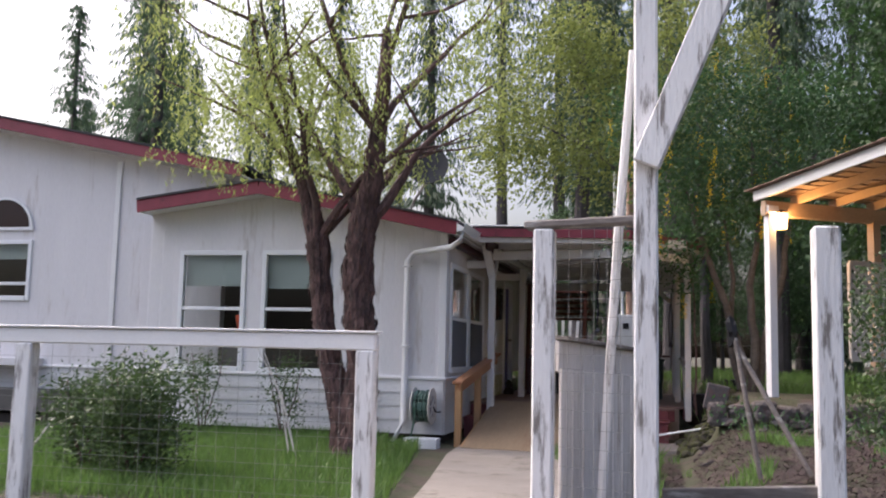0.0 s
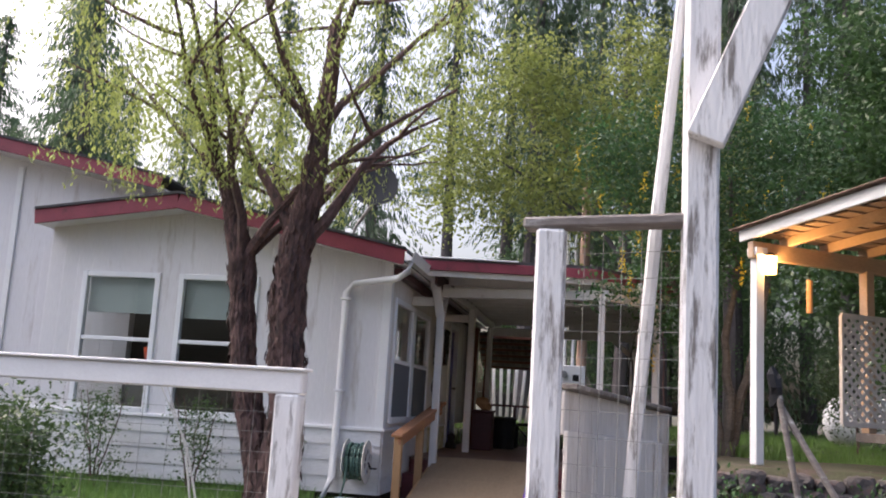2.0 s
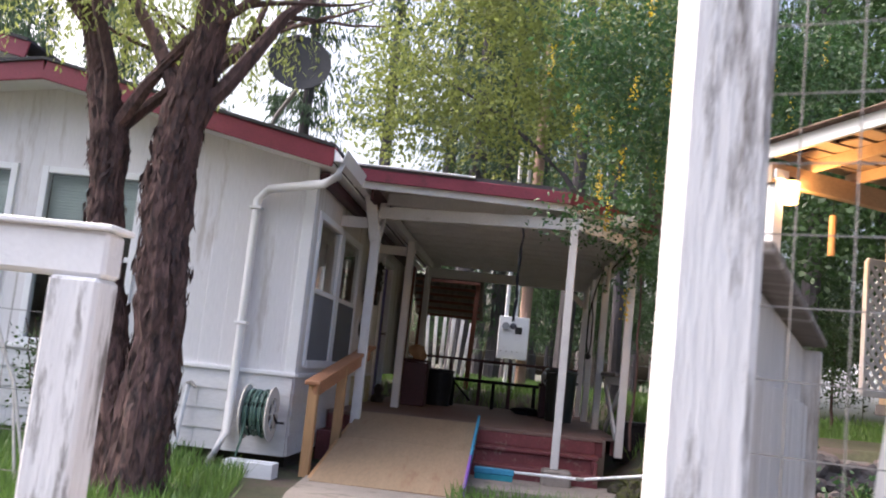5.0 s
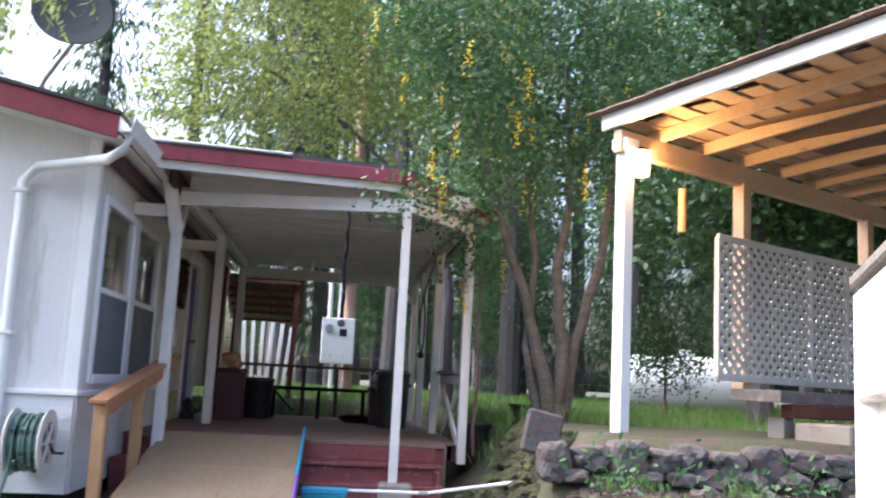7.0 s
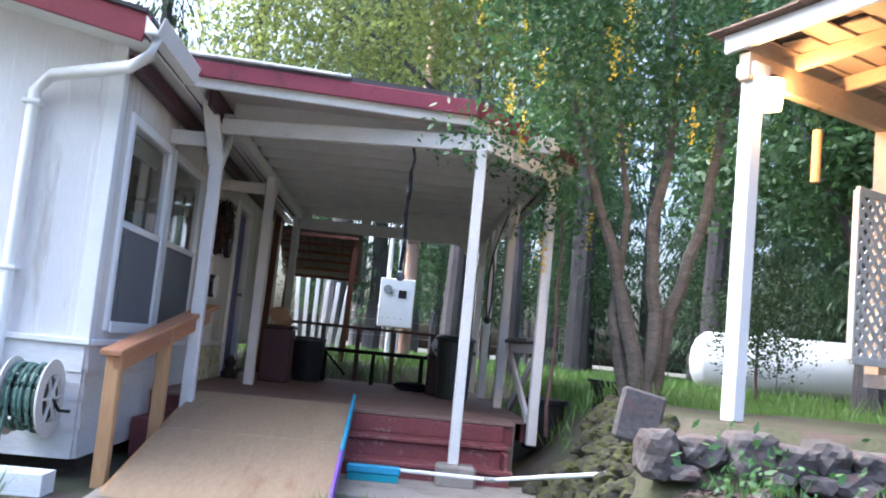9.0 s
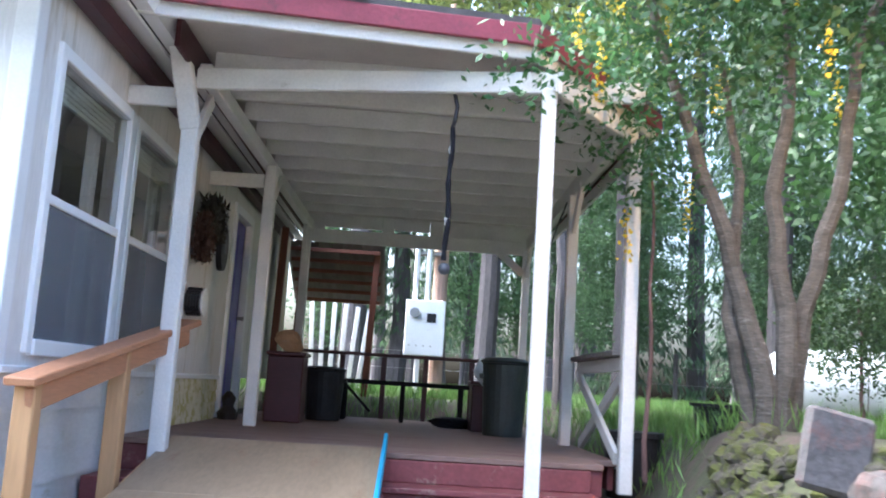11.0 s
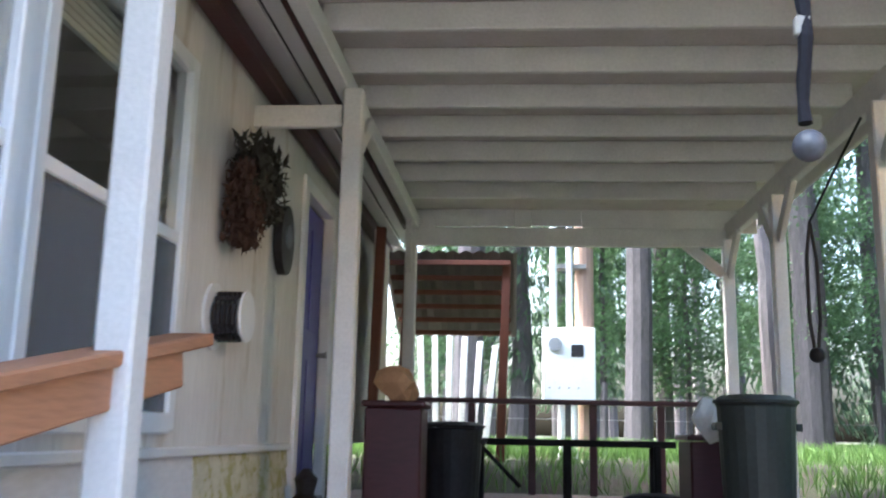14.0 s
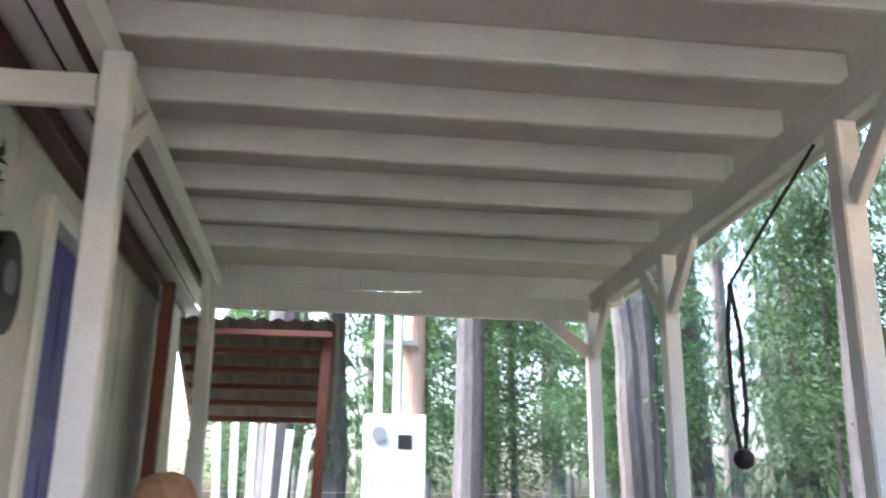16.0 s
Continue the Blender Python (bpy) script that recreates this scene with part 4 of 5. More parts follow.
def lean_to():
    root = thing("lean_to", (0.3, 16.8, 0), "small lean-to with ribbed roof panels on brown posts", "shelter")
    for x in (-0.22, 0.76):
        part("post", beam((x, 16.4, -0.1), (x + 0.06, 16.4, 2.12), 0.085, 0.085), BROWN, root)
    for k in range(6):
        t = (k + 0.3) / 6
        y, z = 16.2 + 1.4 * t, 2.19 - 0.68 * t
        part("purlin", box(-0.35, 0.86, y - 0.03, y + 0.03, z - 0.05, z), BROWN, root)
    bm = bmesh.new()
    cols = []
    for i in range(41):
        x = -0.4 + 1.32 * i / 40
        o = 0.015 * math.sin(i * math.pi / 2)
        cols.append([bm.verts.new((x, 16.2, 2.23 + o)), bm.verts.new((x, 17.6, 1.55 + o))])
    for a, b in zip(cols, cols[1:]):
        bm.faces.new((a[0], b[0], b[1], a[1]))
    part("panel", bm, RIBBED, root, "dull ribbed roof panel")
    for k in range(6):
        x = -0.1 + 0.13 * k
        ob = part("leaning_plank", beam((x, 17.9 + 0.03 * k, 0.1), (x - 0.12 + 0.05 * k, 18.2, 1.75 - 0.05 * k), 0.07, 0.02), TRIM)
        tagged(ob, "white plank leaning behind the porch", "plank", "leaning planks")
    w = part("canvas_screen", beam((-0.3, 15.05, 1.1), (-0.3, 15.9, 1.1), 0.02, 2.2), CLOTH)
    tagged(w, "pale canvas sheet hung beyond the porch", "tarp")
    ob = part("side_post", beam((-0.28, 15.0, 0.0), (-0.24, 15.0, 2.2), 0.08, 0.08), BROWN)
    tagged(ob, "brown wooden post beside the canvas", "post")


lean_to()


def propane_tank():
    x, y, z = 7.2, 18.6, 0.83
    root = thing("propane_tank", (x, y, 0.2), "white horizontal propane tank on concrete blocks", "tank")
    prof = [(-0.25, 0.02), (-0.23, 0.22), (-0.15, 0.4), (0, 0.52), (0.05, 0.53), (2.45, 0.53), (2.5, 0.52), (2.65, 0.36), (2.73, 0.2), (2.75, 0.02)]
    d = Vector((0.93, -0.36, 0))
    part("shell", tube([Vector((x, y, z)) + d * a for a, r in prof], [r for a, r in prof], 28), METALW, root, smooth=True)
    part("dome", tube([(x + 1.1, y - 0.42, z + 0.51), (x + 1.1, y - 0.42, z + 0.6), (x + 1.1, y - 0.42, z + 0.66)], [0.17, 0.17, 0.1], 18), METALW, root)
    for k in (0.5, 2.0):
        part("block", box(x + 0.93 * k - 0.1, x + 0.93 * k + 0.1, y - 0.36 * k - 0.35, y - 0.36 * k + 0.35, 0.1, 0.34), CONC, root)
    c = Vector((x, y, z)) + d * 1.25
    part("band", tube([c, c + d * 0.02], 0.537, 28), GALV, root)


propane_tank()

# ---- gazebo with the lit lantern ----
U, V = Vector((0.857, 0.515, 0)), Vector((0.515, -0.857, 0))      # along the beam, along the rafters
G0 = Vector((3.77, 7.9, 0.22))
gpt = lambda u, v, z: G0 + U * u + V * v + Vector((0, 0, z))
RISE = 0.08


def gazebo():
    root = thing("gazebo", G0, "open timber gazebo with a cedar shake roof", "gazebo")
    part("post", beam(gpt(0, 0, 0.06), gpt(0, 0, 2.42), 0.108, 0.108, up=V), TRIM, root, "white corner post")
    part("post_cap", beam(gpt(0, 0, 2.36), gpt(0, 0, 2.45), 0.16, 0.16, up=V), TRIM, root)
    for u in (1.62, 3.85):
        part("post", beam(gpt(u, 0, 0.46), gpt(u, 0, 2.35), 0.12, 0.12, up=V), GZWOOD, root, "timber post in lamp light")
    part("beam", beam(gpt(-0.1, 0, 2.42), gpt(5.0, 0, 2.42), 0.09, 0.19), GZWOOD, root)
    for k in range(8):
        u = 0.42 + 0.6 * k
        part("rafter", beam(gpt(u, -0.1, 2.56 - 0.1 * RISE), gpt(u, 3.4, 2.56 + 3.4 * RISE), 0.05, 0.11), GZWOOD, root)
    part("rake_board", beam(gpt(-0.12, -0.15, 2.60 - 0.15 * RISE), gpt(-0.12, 3.5, 2.59 + 3.5 * RISE), 0.035, 0.13), TRIM, root, "weathered white rake board")
    n = 17
    for k in range(n):
        v = -0.15 + 3.65 * k / n
        for j in range(4):
            u0 = -0.1 + 1.28 * j + 0.3 * (k % 2)
            a, b = gpt(max(-0.1, u0), v + 0.11, 2.625 + (v + 0.11) * RISE), gpt(u0 + 1.26, v + 0.11, 2.625 + (v + 0.11) * RISE)
            part("sheathing_board", beam(a, b, 0.214, 0.014, 0.002, up=(0, 0, 1)), GZBOARD, root)
    rng = random.Random(8)
    for k in range(18):
        v = -0.22 + 0.21 * k
        u = -0.22
        while u < 0.9:
            w = rng.uniform(0.1, 0.2)
            z = 2.66 + v * RISE
            part("shake", beam(gpt(u + w / 2, v - 0.02, z + 0.01 + rng.uniform(0, 0.012)), gpt(u + w / 2, v + 0.27, z + 0.035), w - 0.008, 0.012, 0.002), SHAKE, root)
            u += w
    part("shake_field", prism([tuple(gpt(u, v, 0))[:2] for u, v in ((0.9, -0.2), (5.2, -0.2), (5.2, 3.6), (0.9, 3.6))], 2.88, lambda x, y: 2.94 + RISE * ((Vector((x, y, 0.22)) - G0).dot(V))), SHAKE, root)
    # lantern
    lamp = thing("wall_lantern", gpt(0.1, 0.1, 2.1), "lit warm lantern on the white gazebo post", "lamp")
    c = gpt(0.12, 0.06, 2.26)
    g = part("lamp_glass", tube([c - Vector((0, 0, 0.1)), c + Vector((0, 0, 0.1))], [0.075, 0.085], 12), LAMPGLASS, lamp)
    g.visible_shadow = False
    part("cap", tube([c + Vector((0, 0, 0.101)), c + Vector((0, 0, 0.14))], [0.09, 0.03], 12), DARKMETAL, lamp)
    part("bracket", beam(gpt(0.0, 0.06, 2.38), c + Vector((0, 0, 0.12)), 0.02, 0.02), DARKMETAL, lamp)
    bulb = new("lantern_bulb", bpy.data.lights.new("lantern_bulb", "POINT"))
    bulb.data.energy, bulb.data.color, bulb.data.shadow_soft_size = 22, (1.0, 0.52, 0.16), 0.06
    bulb.location = c
    # chime
    ch = thing("wind_chime", gpt(0.75, 0, 1.7), "slim wooden wind chime hanging from the beam", "wind chime")
    part("cord", tube([gpt(0.75, 0, 2.33), gpt(0.75, 0, 2.16)], 0.004, 5), CORD, ch)
    part("tube", tube([gpt(0.75, 0, 2.16), gpt(0.75, 0, 1.78)], 0.035, 10), PINE, ch)
    # lattice
    lat = thing("lattice_panel", gpt(1.3, 0.1, 0.5), "white diagonal garden lattice with rails", "lattice")
    lo, hi, u0, u1 = 0.55, 1.78, 1.12, 4.4
    for z in (lo, hi):
        part("rail", beam(gpt(u0, 0.1, z), gpt(u1, 0.1, z), 0.035, 0.06), LATT, lat)
    for u in (u0, 2.6, 3.25, u1):
        part("stile", beam(gpt(u, 0.1, lo), gpt(u, 0.1, hi), 0.035, 0.05, up=V), LATT, lat)
    step = 0.125
    H = hi - lo
    k = -int(H / step) - 1
    while u0 + k * step < u1:
        for s, off in ((1, 0.093), (-1, 0.107)):
            a, b = u0 + k * step, u0 + k * step + H
            za, zb = (lo, hi) if s > 0 else (hi, lo)
            ta, tb = max(0, (u0 - a) / H), min(1, (u1 - a) / H)
            if tb > ta + 0.02:
                p = gpt(a + (b - a) * ta, off, za + (zb - za) * ta)
                q = gpt(a + (b - a) * tb, off, za + (zb - za) * tb)
                part("slat", beam(p, q, 0.012, 0.036, 0, up=(0, 0, 1)), LATT, lat)
        k += 1
    # base
    bs = thing("timber_platform", gpt(2.8, 0.3, 0.0), "timber sleeper platform on concrete blocks", "platform")
    part("sleeper", beam(gpt(1.35, 0.32, 0.41), gpt(5, 0.32, 0.41), 0.5, 0.1), GREYWOOD, bs)
    part("sleeper", beam(gpt(1.55, 0.5, 0.29), gpt(5, 0.5, 0.29), 0.12, 0.12), BROWN, bs)
    part("support", beam(gpt(1.62, 0.4, 0.05), gpt(1.62, 0.4, 0.23), 0.16, 0.16, up=V), CONC, bs)
    part("concrete_step", beam(gpt(1.5, 0.85, 0.1), gpt(3.2, 0.85, 0.1), 0.5, 0.2, 0.015), CONC, bs)
    part("concrete_step", beam(gpt(2.9, 1.15, 0.0), gpt(4.4, 1.15, 0.0), 0.5, 0.2, 0.015), CONC, bs)


gazebo()

# ---- garden fence and gate ----
FY = 1.7


def wire_mesh(root, p, q, z0, z1, step=0.1, zstep=0.1):
    p, q = Vector(p), Vector(q)
    n = max(1, int((q - p).length / step))
    for k in range(n + 1):
        a = p.lerp(q, k / n)
        part("wire", tube([(a.x, a.y, z0), (a.x, a.y, z1)], 0.0014, 4), GALV, root)
    for k in range(int((z1 - z0) / zstep) + 1):
        z = z0 + k * zstep
        part("wire", tube([(p.x, p.y, z), (q.x, q.y, z)], 0.0014, 4), GALV, root)


def rail_fence():
    root = thing("garden_fence", (-1.5, FY, -0.5), "white painted rail fence with wire mesh", "fence")
    part("top_rail", box(-5.2, 0.55, FY - 0.05, FY + 0.05, 0.745, 0.86, 0.01), TRIM, root)
    part("cap_board", box(-5.2, 0.565, FY - 0.07, FY + 0.07, 0.861, 0.876, 0.003), TRIM, root)
    for x in (0.48, -2.15, -4.5):
        part("post", box(x - 0.065, x + 0.065, FY - 0.06, FY + 0.06, -0.6, 0.744, 0.01), PEEL, root)
    wire_mesh(root, (-5.0, FY + 0.065, 0), (0.42, FY + 0.065, 0), -0.45, 0.75, 0.15, 0.1)


rail_fence()


def gate_posts():
    a = thing("gate_post", (1.79, 0.73, -0.55), "peeling white wooden gate post", "post", "gate posts")
    part("shaft", box(1.738, 1.852, 0.64, 0.75, -0.6, 1.425, 0.012), PEEL, a)
    b = thing("arbor_post", (2.34, 0.5, -0.55), "tall peeling white arbor post with a diagonal brace", "post", "gate posts")
    part("shaft", box(2.275, 2.40, 0.56, 0.68, -0.6, 4.3, 0.012), PEEL, b)
    part("brace", beam((2.34, 0.52, 1.74), (3.06, 0.45, 3.45), 0.07, 0.14), PEEL, b)
    c = part("gate_lintel", beam((1.69, 0.71, 1.448), (2.39, 0.61, 1.465), 0.1, 0.045, 0.01), GREYWOOD)
    tagged(c, "weathered grey plank joining two gate posts", "plank")
    d = thing("arbor_post", (3.37, 1.5, 0.0), "thick white arbor post beside the garden bed", "post", "gate posts")
    part("shaft", box(3.29, 3.44, 1.42, 1.57, -0.2, 1.535, 0.012), PEEL, d)
    e = part("leaning_pole", tube([(2.06, 1.05, -0.5), (2.19, 0.79, 1.46), (2.27, 0.66, 2.4)], [0.028, 0.026, 0.022], 8), PEEL)
    tagged(e, "white wooden pole leaning on the gate plank", "pole")
    m = thing("mesh_fence", (2.07, 0.65, -0.5), "rusty wire mesh panel between gate posts", "wire mesh")
    wire_mesh(m, (1.85, 0.79, 0), (2.275, 0.62, 0), -0.45, 1.43, 0.075, 0.1)


gate_posts()


def gate_leaf():
    root = thing("garden_gate", (2.05, 1.4, -0.5), "open white plank gate with a sloping top board", "gate")
    p, q = Vector((1.87, 0.84, 0)), Vector((2.32, 1.98, 0))
    n = 9
    for k in range(n):
        a, b = p.lerp(q, (k + 0.03) / n), p.lerp(q, (k + 0.97) / n)
        z = 0.67 - 0.06 * k / n
        part("plank", beam((a + b) / 2 + Vector((0, 0, -0.5)), (a + b) / 2 + Vector((0, 0, z)), 0.02, (b - a).length, 0.003, up=(q - p).normalized()), PLANKW, root)
    off = Vector((-0.02, 0.012, 0))
    part("top_board", beam(p + off + Vector((0, 0, 0.74)), q + off + Vector((0, 0, 0.68)), 0.03, 0.17, 0.005), PLANKW, root)
    part("cap", beam(p + Vector((0, 0, 0.84)), q + Vector((0, 0, 0.78)), 0.09, 0.02, 0.004), GREYWOOD, root, "weathered capping board")
    part("end_stile", beam(q + Vector((0, 0, -0.5)), q + Vector((0, 0, 0.76)), 0.06, 0.06), PLANKW, root)


gate_leaf()


def garden_bed():
    ob = part("bed_board", beam((2.42, 1.42, -0.09), (3.45, 1.52, -0.03), 0.05, 0.13), GREYWOOD)
    tagged(ob, "weathered grey edging board of the garden bed", "board")
    ob = part("timber_log", beam((2.12, 0.35, -0.36), (3.3, -0.35, -0.40), 0.2, 0.3, 0.05), GREYWOOD)
    tagged(ob, "thick grey weathered timber lying on the ground", "timber")
    rng = random.Random(2)
    t = thing("garden_tools", (3.0, 1.95, 0.1), "two crossed garden tool handles with a dark rag", "tool")
    part("handle", tube([(3.02, 1.9, 0.0), (2.88, 2.05, 0.92)], 0.016, 8), GREYWOOD, t)
    part("handle", tube([(3.3, 1.75, 0.05), (2.86, 2.08, 0.9)], 0.016, 8), GREYWOOD, t)
    part("rag", blob((2.87, 2.06, 0.92), 0.06, 31, (0.6, 0.6, 1.5), 0.35), BLACK, t)
    rs = np.random.RandomState(3)
    c = np.stack([rs.uniform(2.4, 4.8, 13000), rs.uniform(1.5, 7.0, 13000), np.zeros(13000)], 1)
    c[:, 2] = [ground_z(x, y) + 0.012 for x, y in c[:, :2]]
    a = unit(rs, 13000) * rs.uniform(0.015, 0.055, (13000, 1)) * np.array((1, 1, 0.35))
    w = np.cross(a, unit(rs, 13000) * 0.3 + np.array((0, 0, 1))) * 0.35
    tagged(quads("bark_mulch", c, a, w, MULCH), "dark brown bark mulch and dead twigs", "mulch", kind="stuff")


garden_bed()


# ---- stones ----
def stones():
    rng = random.Random(11)
    wall = thing("stone_wall", (4.4, 7.1, -0.5), "low dry stone retaining wall", "stone wall", kind="structure")
    x = 2.95
    while x < 7.4:
        w = rng.uniform(0.15, 0.33)
        yy = 7.12 + 0.1 * (x - 2.95) + rng.uniform(-0.04, 0.04)
        h = rng.uniform(0.16, 0.27)
        part("stone", block_stone((x + w / 2, yy, 0.24 - h / 2 + rng.uniform(-0.05, 0.03)), (w / 2 - 0.006, 0.15, h / 2), rng.uniform(0, 50)), STONE, wall)
        if rng.random() < 0.8:
            part("stone", blob((x + w, yy - 0.12, 0.01), rng.uniform(0.07, 0.12), rng.uniform(0, 50), (1.2, 0.8, 0.7), 0.3), STONE, wall)
        x += w
    rocks = thing("rock_bank", (3.1, 8.4, -0.5), "heap of mossy lava rocks beside the steps", "rocks", kind="structure")
    for k in range(72):
        x, y = rng.uniform(2.72, 3.3), rng.uniform(7.5, 9.2)
        part("rock", blob((x, y, ground_z(x, y) + 0.01), rng.uniform(0.07, 0.13), rng.uniform(0, 50), (1, 0.9, 0.8), 0.4, 3), MOSS, rocks)
    for k in range(46):
        x, y = rng.uniform(2.75, 6.0), rng.uniform(5.4, 6.95)
        part("rock", blob((x, y, ground_z(x, y) - 0.01), rng.uniform(0.04, 0.12), rng.uniform(0, 50), (1.1, 0.9, 0.65), 0.4, 3), STONE if k % 3 else MOSS, rocks)
    slab = part("slate_slab", beam((3.05, 7.6, 0.1), (3.12, 7.65, 0.42), 0.06, 0.28, 0.02, up=(1, 0, 0)), STONE)
    tagged(slab, "upright grey slate slab among the rocks", "stone")


stones()


def small_things():
    t = thing("push_broom", (1.55, 8.95, -0.455), "teal push broom with a long white handle on the ground", "broom")
    part("head", box(1.28, 1.68, 8.88, 8.97, -0.40, -0.34, 0.01), BLUE, t)
    part("bristles", box(1.29, 1.67, 8.885, 8.965, -0.455, -0.401, 0.004), TEAL, t)
    part("handle", tube([(1.66, 8.93, -0.36), (2.3, 8.4, -0.3), (3.0, 7.85, -0.12)], 0.014, 8), METALW, t, "white metal handle")
    part("joint", tube([(2.26, 8.435, -0.305), (2.33, 8.375, -0.297)], 0.019, 8), GALV, t)
    r = thing("hose_reel", (-0.68, 7.9, -0.1), "grey wall hose reel with coiled green hose", "hose reel")
    cy, cz, x0, x1 = 7.86, 0.02, -0.80, -0.56
    for x in (x0, x1):
        bm = bmesh.new()
        rings = [[(x + o, cy + rr * math.cos(a), cz + rr * math.sin(a)) for a in np.linspace(0, 2 * math.pi, 29)[:-1]] for o, rr in ((-0.008, 0.15), (-0.008, 0.235), (0.008, 0.245), (0.012, 0.15))]
        vs = [[bm.verts.new(p) for p in ring] for ring in rings]
        for q in range(4):
            for k in range(28):
                bm.faces.new((vs[q][k], vs[q][(k + 1) % 28], vs[(q + 1) % 4][(k + 1) % 28], vs[(q + 1) % 4][k]))
        bmesh.ops.recalc_face_normals(bm, faces=bm.faces)
        part("flange", bm, LATT, r, "pale grey plastic rim")
        for k in range(6):
            a = k * math.pi / 3
            part("spoke", beam((x, cy, cz), (x, cy + 0.16 * math.cos(a), cz + 0.16 * math.sin(a)), 0.014, 0.035, 0.004, up=(1, 0, 0)), LATT, r)
        part("hub", disc((x - 0.014, cy, cz), (1, 0, 0), 0.055, 0.028, 16), LATT, r)
    for k in range(8):
        rr = 0.19 + 0.018 * math.sin(k * 2.3)
        pts = [(x0 + 0.03 + 0.025 * k, cy + rr * math.cos(a), cz + rr * math.sin(a)) for a in np.linspace(0, 2 * math.pi, 25)]
        part("hose_coil", tube(pts, 0.014, 6), HOSE, r)
    part("drum", disc((x0, cy, cz), (1, 0, 0), 0.13, x1 - x0, 18), DARKMETAL, r)
    part("hose_end", tube([(x0 + 0.06, cy - 0.19, cz), (x0 + 0.04, cy - 0.2, cz - 0.25), (x0 - 0.02, cy - 0.16, -0.46), (x0 - 0.3, cy - 0.3, -0.475)], 0.013, 6), HOSE, r)
    part("bracket", box(-0.70, -0.66, cy, 8.1, cz - 0.03, cz + 0.03), DARKMETAL, r)
    part("crank", tube([(x1 + 0.01, cy, cz), (x1 + 0.03, cy + 0.1, cz - 0.08), (x1 + 0.1, cy + 0.1, cz - 0.08)], 0.012, 6), DARKMETAL, r)
    u = thing("standpipe", (-1.42, 7.95, -0.5), "slim white standpipe beside the downspout", "pipe")
    part("riser_pipe", tube([(-1.46, 7.95, -0.5), (-1.42, 8.02, 0.2)], 0.022, 8), METALW, u)
    part("tap", tube([(-1.44, 8.03, 0.2), (-1.38, 7.98, 0.22), (-1.33, 7.96, 0.18)], 0.018, 6), GALV, u)
    p = thing("planter_tray", (-0.6, 7.5, -0.5), "shallow white plastic planter tray on the ground", "planter")
    bm = bmesh.new()
    box(-0.82, -0.38, 7.4, 7.62, -0.5, -0.48, 0.003, bm)
    for a in ((-0.82, -0.38, 7.4, 7.415), (-0.82, -0.38, 7.605, 7.62), (-0.82, -0.805, 7.415, 7.605), (-0.395, -0.38, 7.415, 7.605)):
        box(*a, -0.48, -0.37, 0.003, bm)
    part("tray", bm, METALW, p)
    d = thing("satellite_dish", (-0.85, 8.1, 2.6), "dark grey satellite dish on a roof mast", "satellite dish")
    part("mast", tube([(-1.05, 8.15, 2.6), (-0.95, 8.12, 2.85), (-0.72, 7.95, 3.1), (-0.7, 7.9, 3.22)], 0.02, 8), GALV, d)
    bm = bmesh.new()
    ax = Vector((0.25, -0.9, 0.3)).normalized()
    e1 = ax.orthogonal().normalized()
    e2 = ax.cross(e1)
    c = Vector((-0.7, 7.8, 3.28))
    rings = [[bm.verts.new(c + (e1 * math.cos(t) + e2 * math.sin(t)) * r + ax * (0.35 * r * r)) for t in np.linspace(0, 2 * math.pi, 25)[:-1]] for r in (0.02, 0.1, 0.2, 0.3)]
    for r0, r1 in zip(rings, rings[1:]):
        for k in range(24):
            bm.faces.new((r0[k], r0[(k + 1) % 24], r1[(k + 1) % 24], r1[k]))
    bm.faces.new(rings[0])
    ob = part("reflector", bm, DISHM, d)
    so = ob.modifiers.new("thickness", "SOLIDIFY")
    so.thickness = 0.012
    part("arm", tube([c - e2 * 0.25, c + ax * 0.35 - e2 * 0.05], 0.012, 6), DARKMETAL, d)
    part("receiver", box(*(f for i in range(3) for f in ((c + ax * 0.36 - e2 * 0.04)[i] - 0.03, (c + ax * 0.36 - e2 * 0.04)[i] + 0.03))), DARKMETAL, d)
    o = part("orange_pot", tube([(-3.62, 8.5, 1.02), (-3.62, 8.5, 1.22)], [0.1, 0.14], 14), ORANGE)
    tagged(o, "orange pot standing inside the window", "pot")
    s = part("low_cabinet", box(-3.9, -3.35, 8.36, 8.7, 0.021, 1.019), DIMROOM)
    tagged(s, "low cabinet inside the window, coloured dark for dimness", "cabinet")


    for k, (x, y, h, lean) in enumerate(((-1.55, 5.4, 1.25, 0.45), (-1.45, 5.35, 1.3, 0.62), (-4.3, 4.6, 1.2, -1.1))):
        cane = part("dry_cane", tube([(x, y, -0.5), (x - lean * 0.4, y + 0.1, -0.5 + h * 0.55), (x - lean, y + 0.15, -0.5 + h)], [0.013, 0.01, 0.006], 6), LATT)
        tagged(cane, "pale dry bramble cane arching over the grass", "cane", "dry canes")


small_things()


# ---- trees and plants ----
def limb(rng, p, d, length, r0, r1, bend=0.25, n=6):
    pts, rad = [Vector(p)], [r0]
    d = Vector(d).normalized()
    for k in range(1, n + 1):
        d = (d + Vector((rng.uniform(-bend, bend), rng.uniform(-bend, bend), rng.uniform(-bend * 0.4, bend * 0.5)))).normalized()
        pts.append(pts[-1] + d * length / n)
        rad.append(r0 + (r1 - r0) * k / n)
    return pts, rad


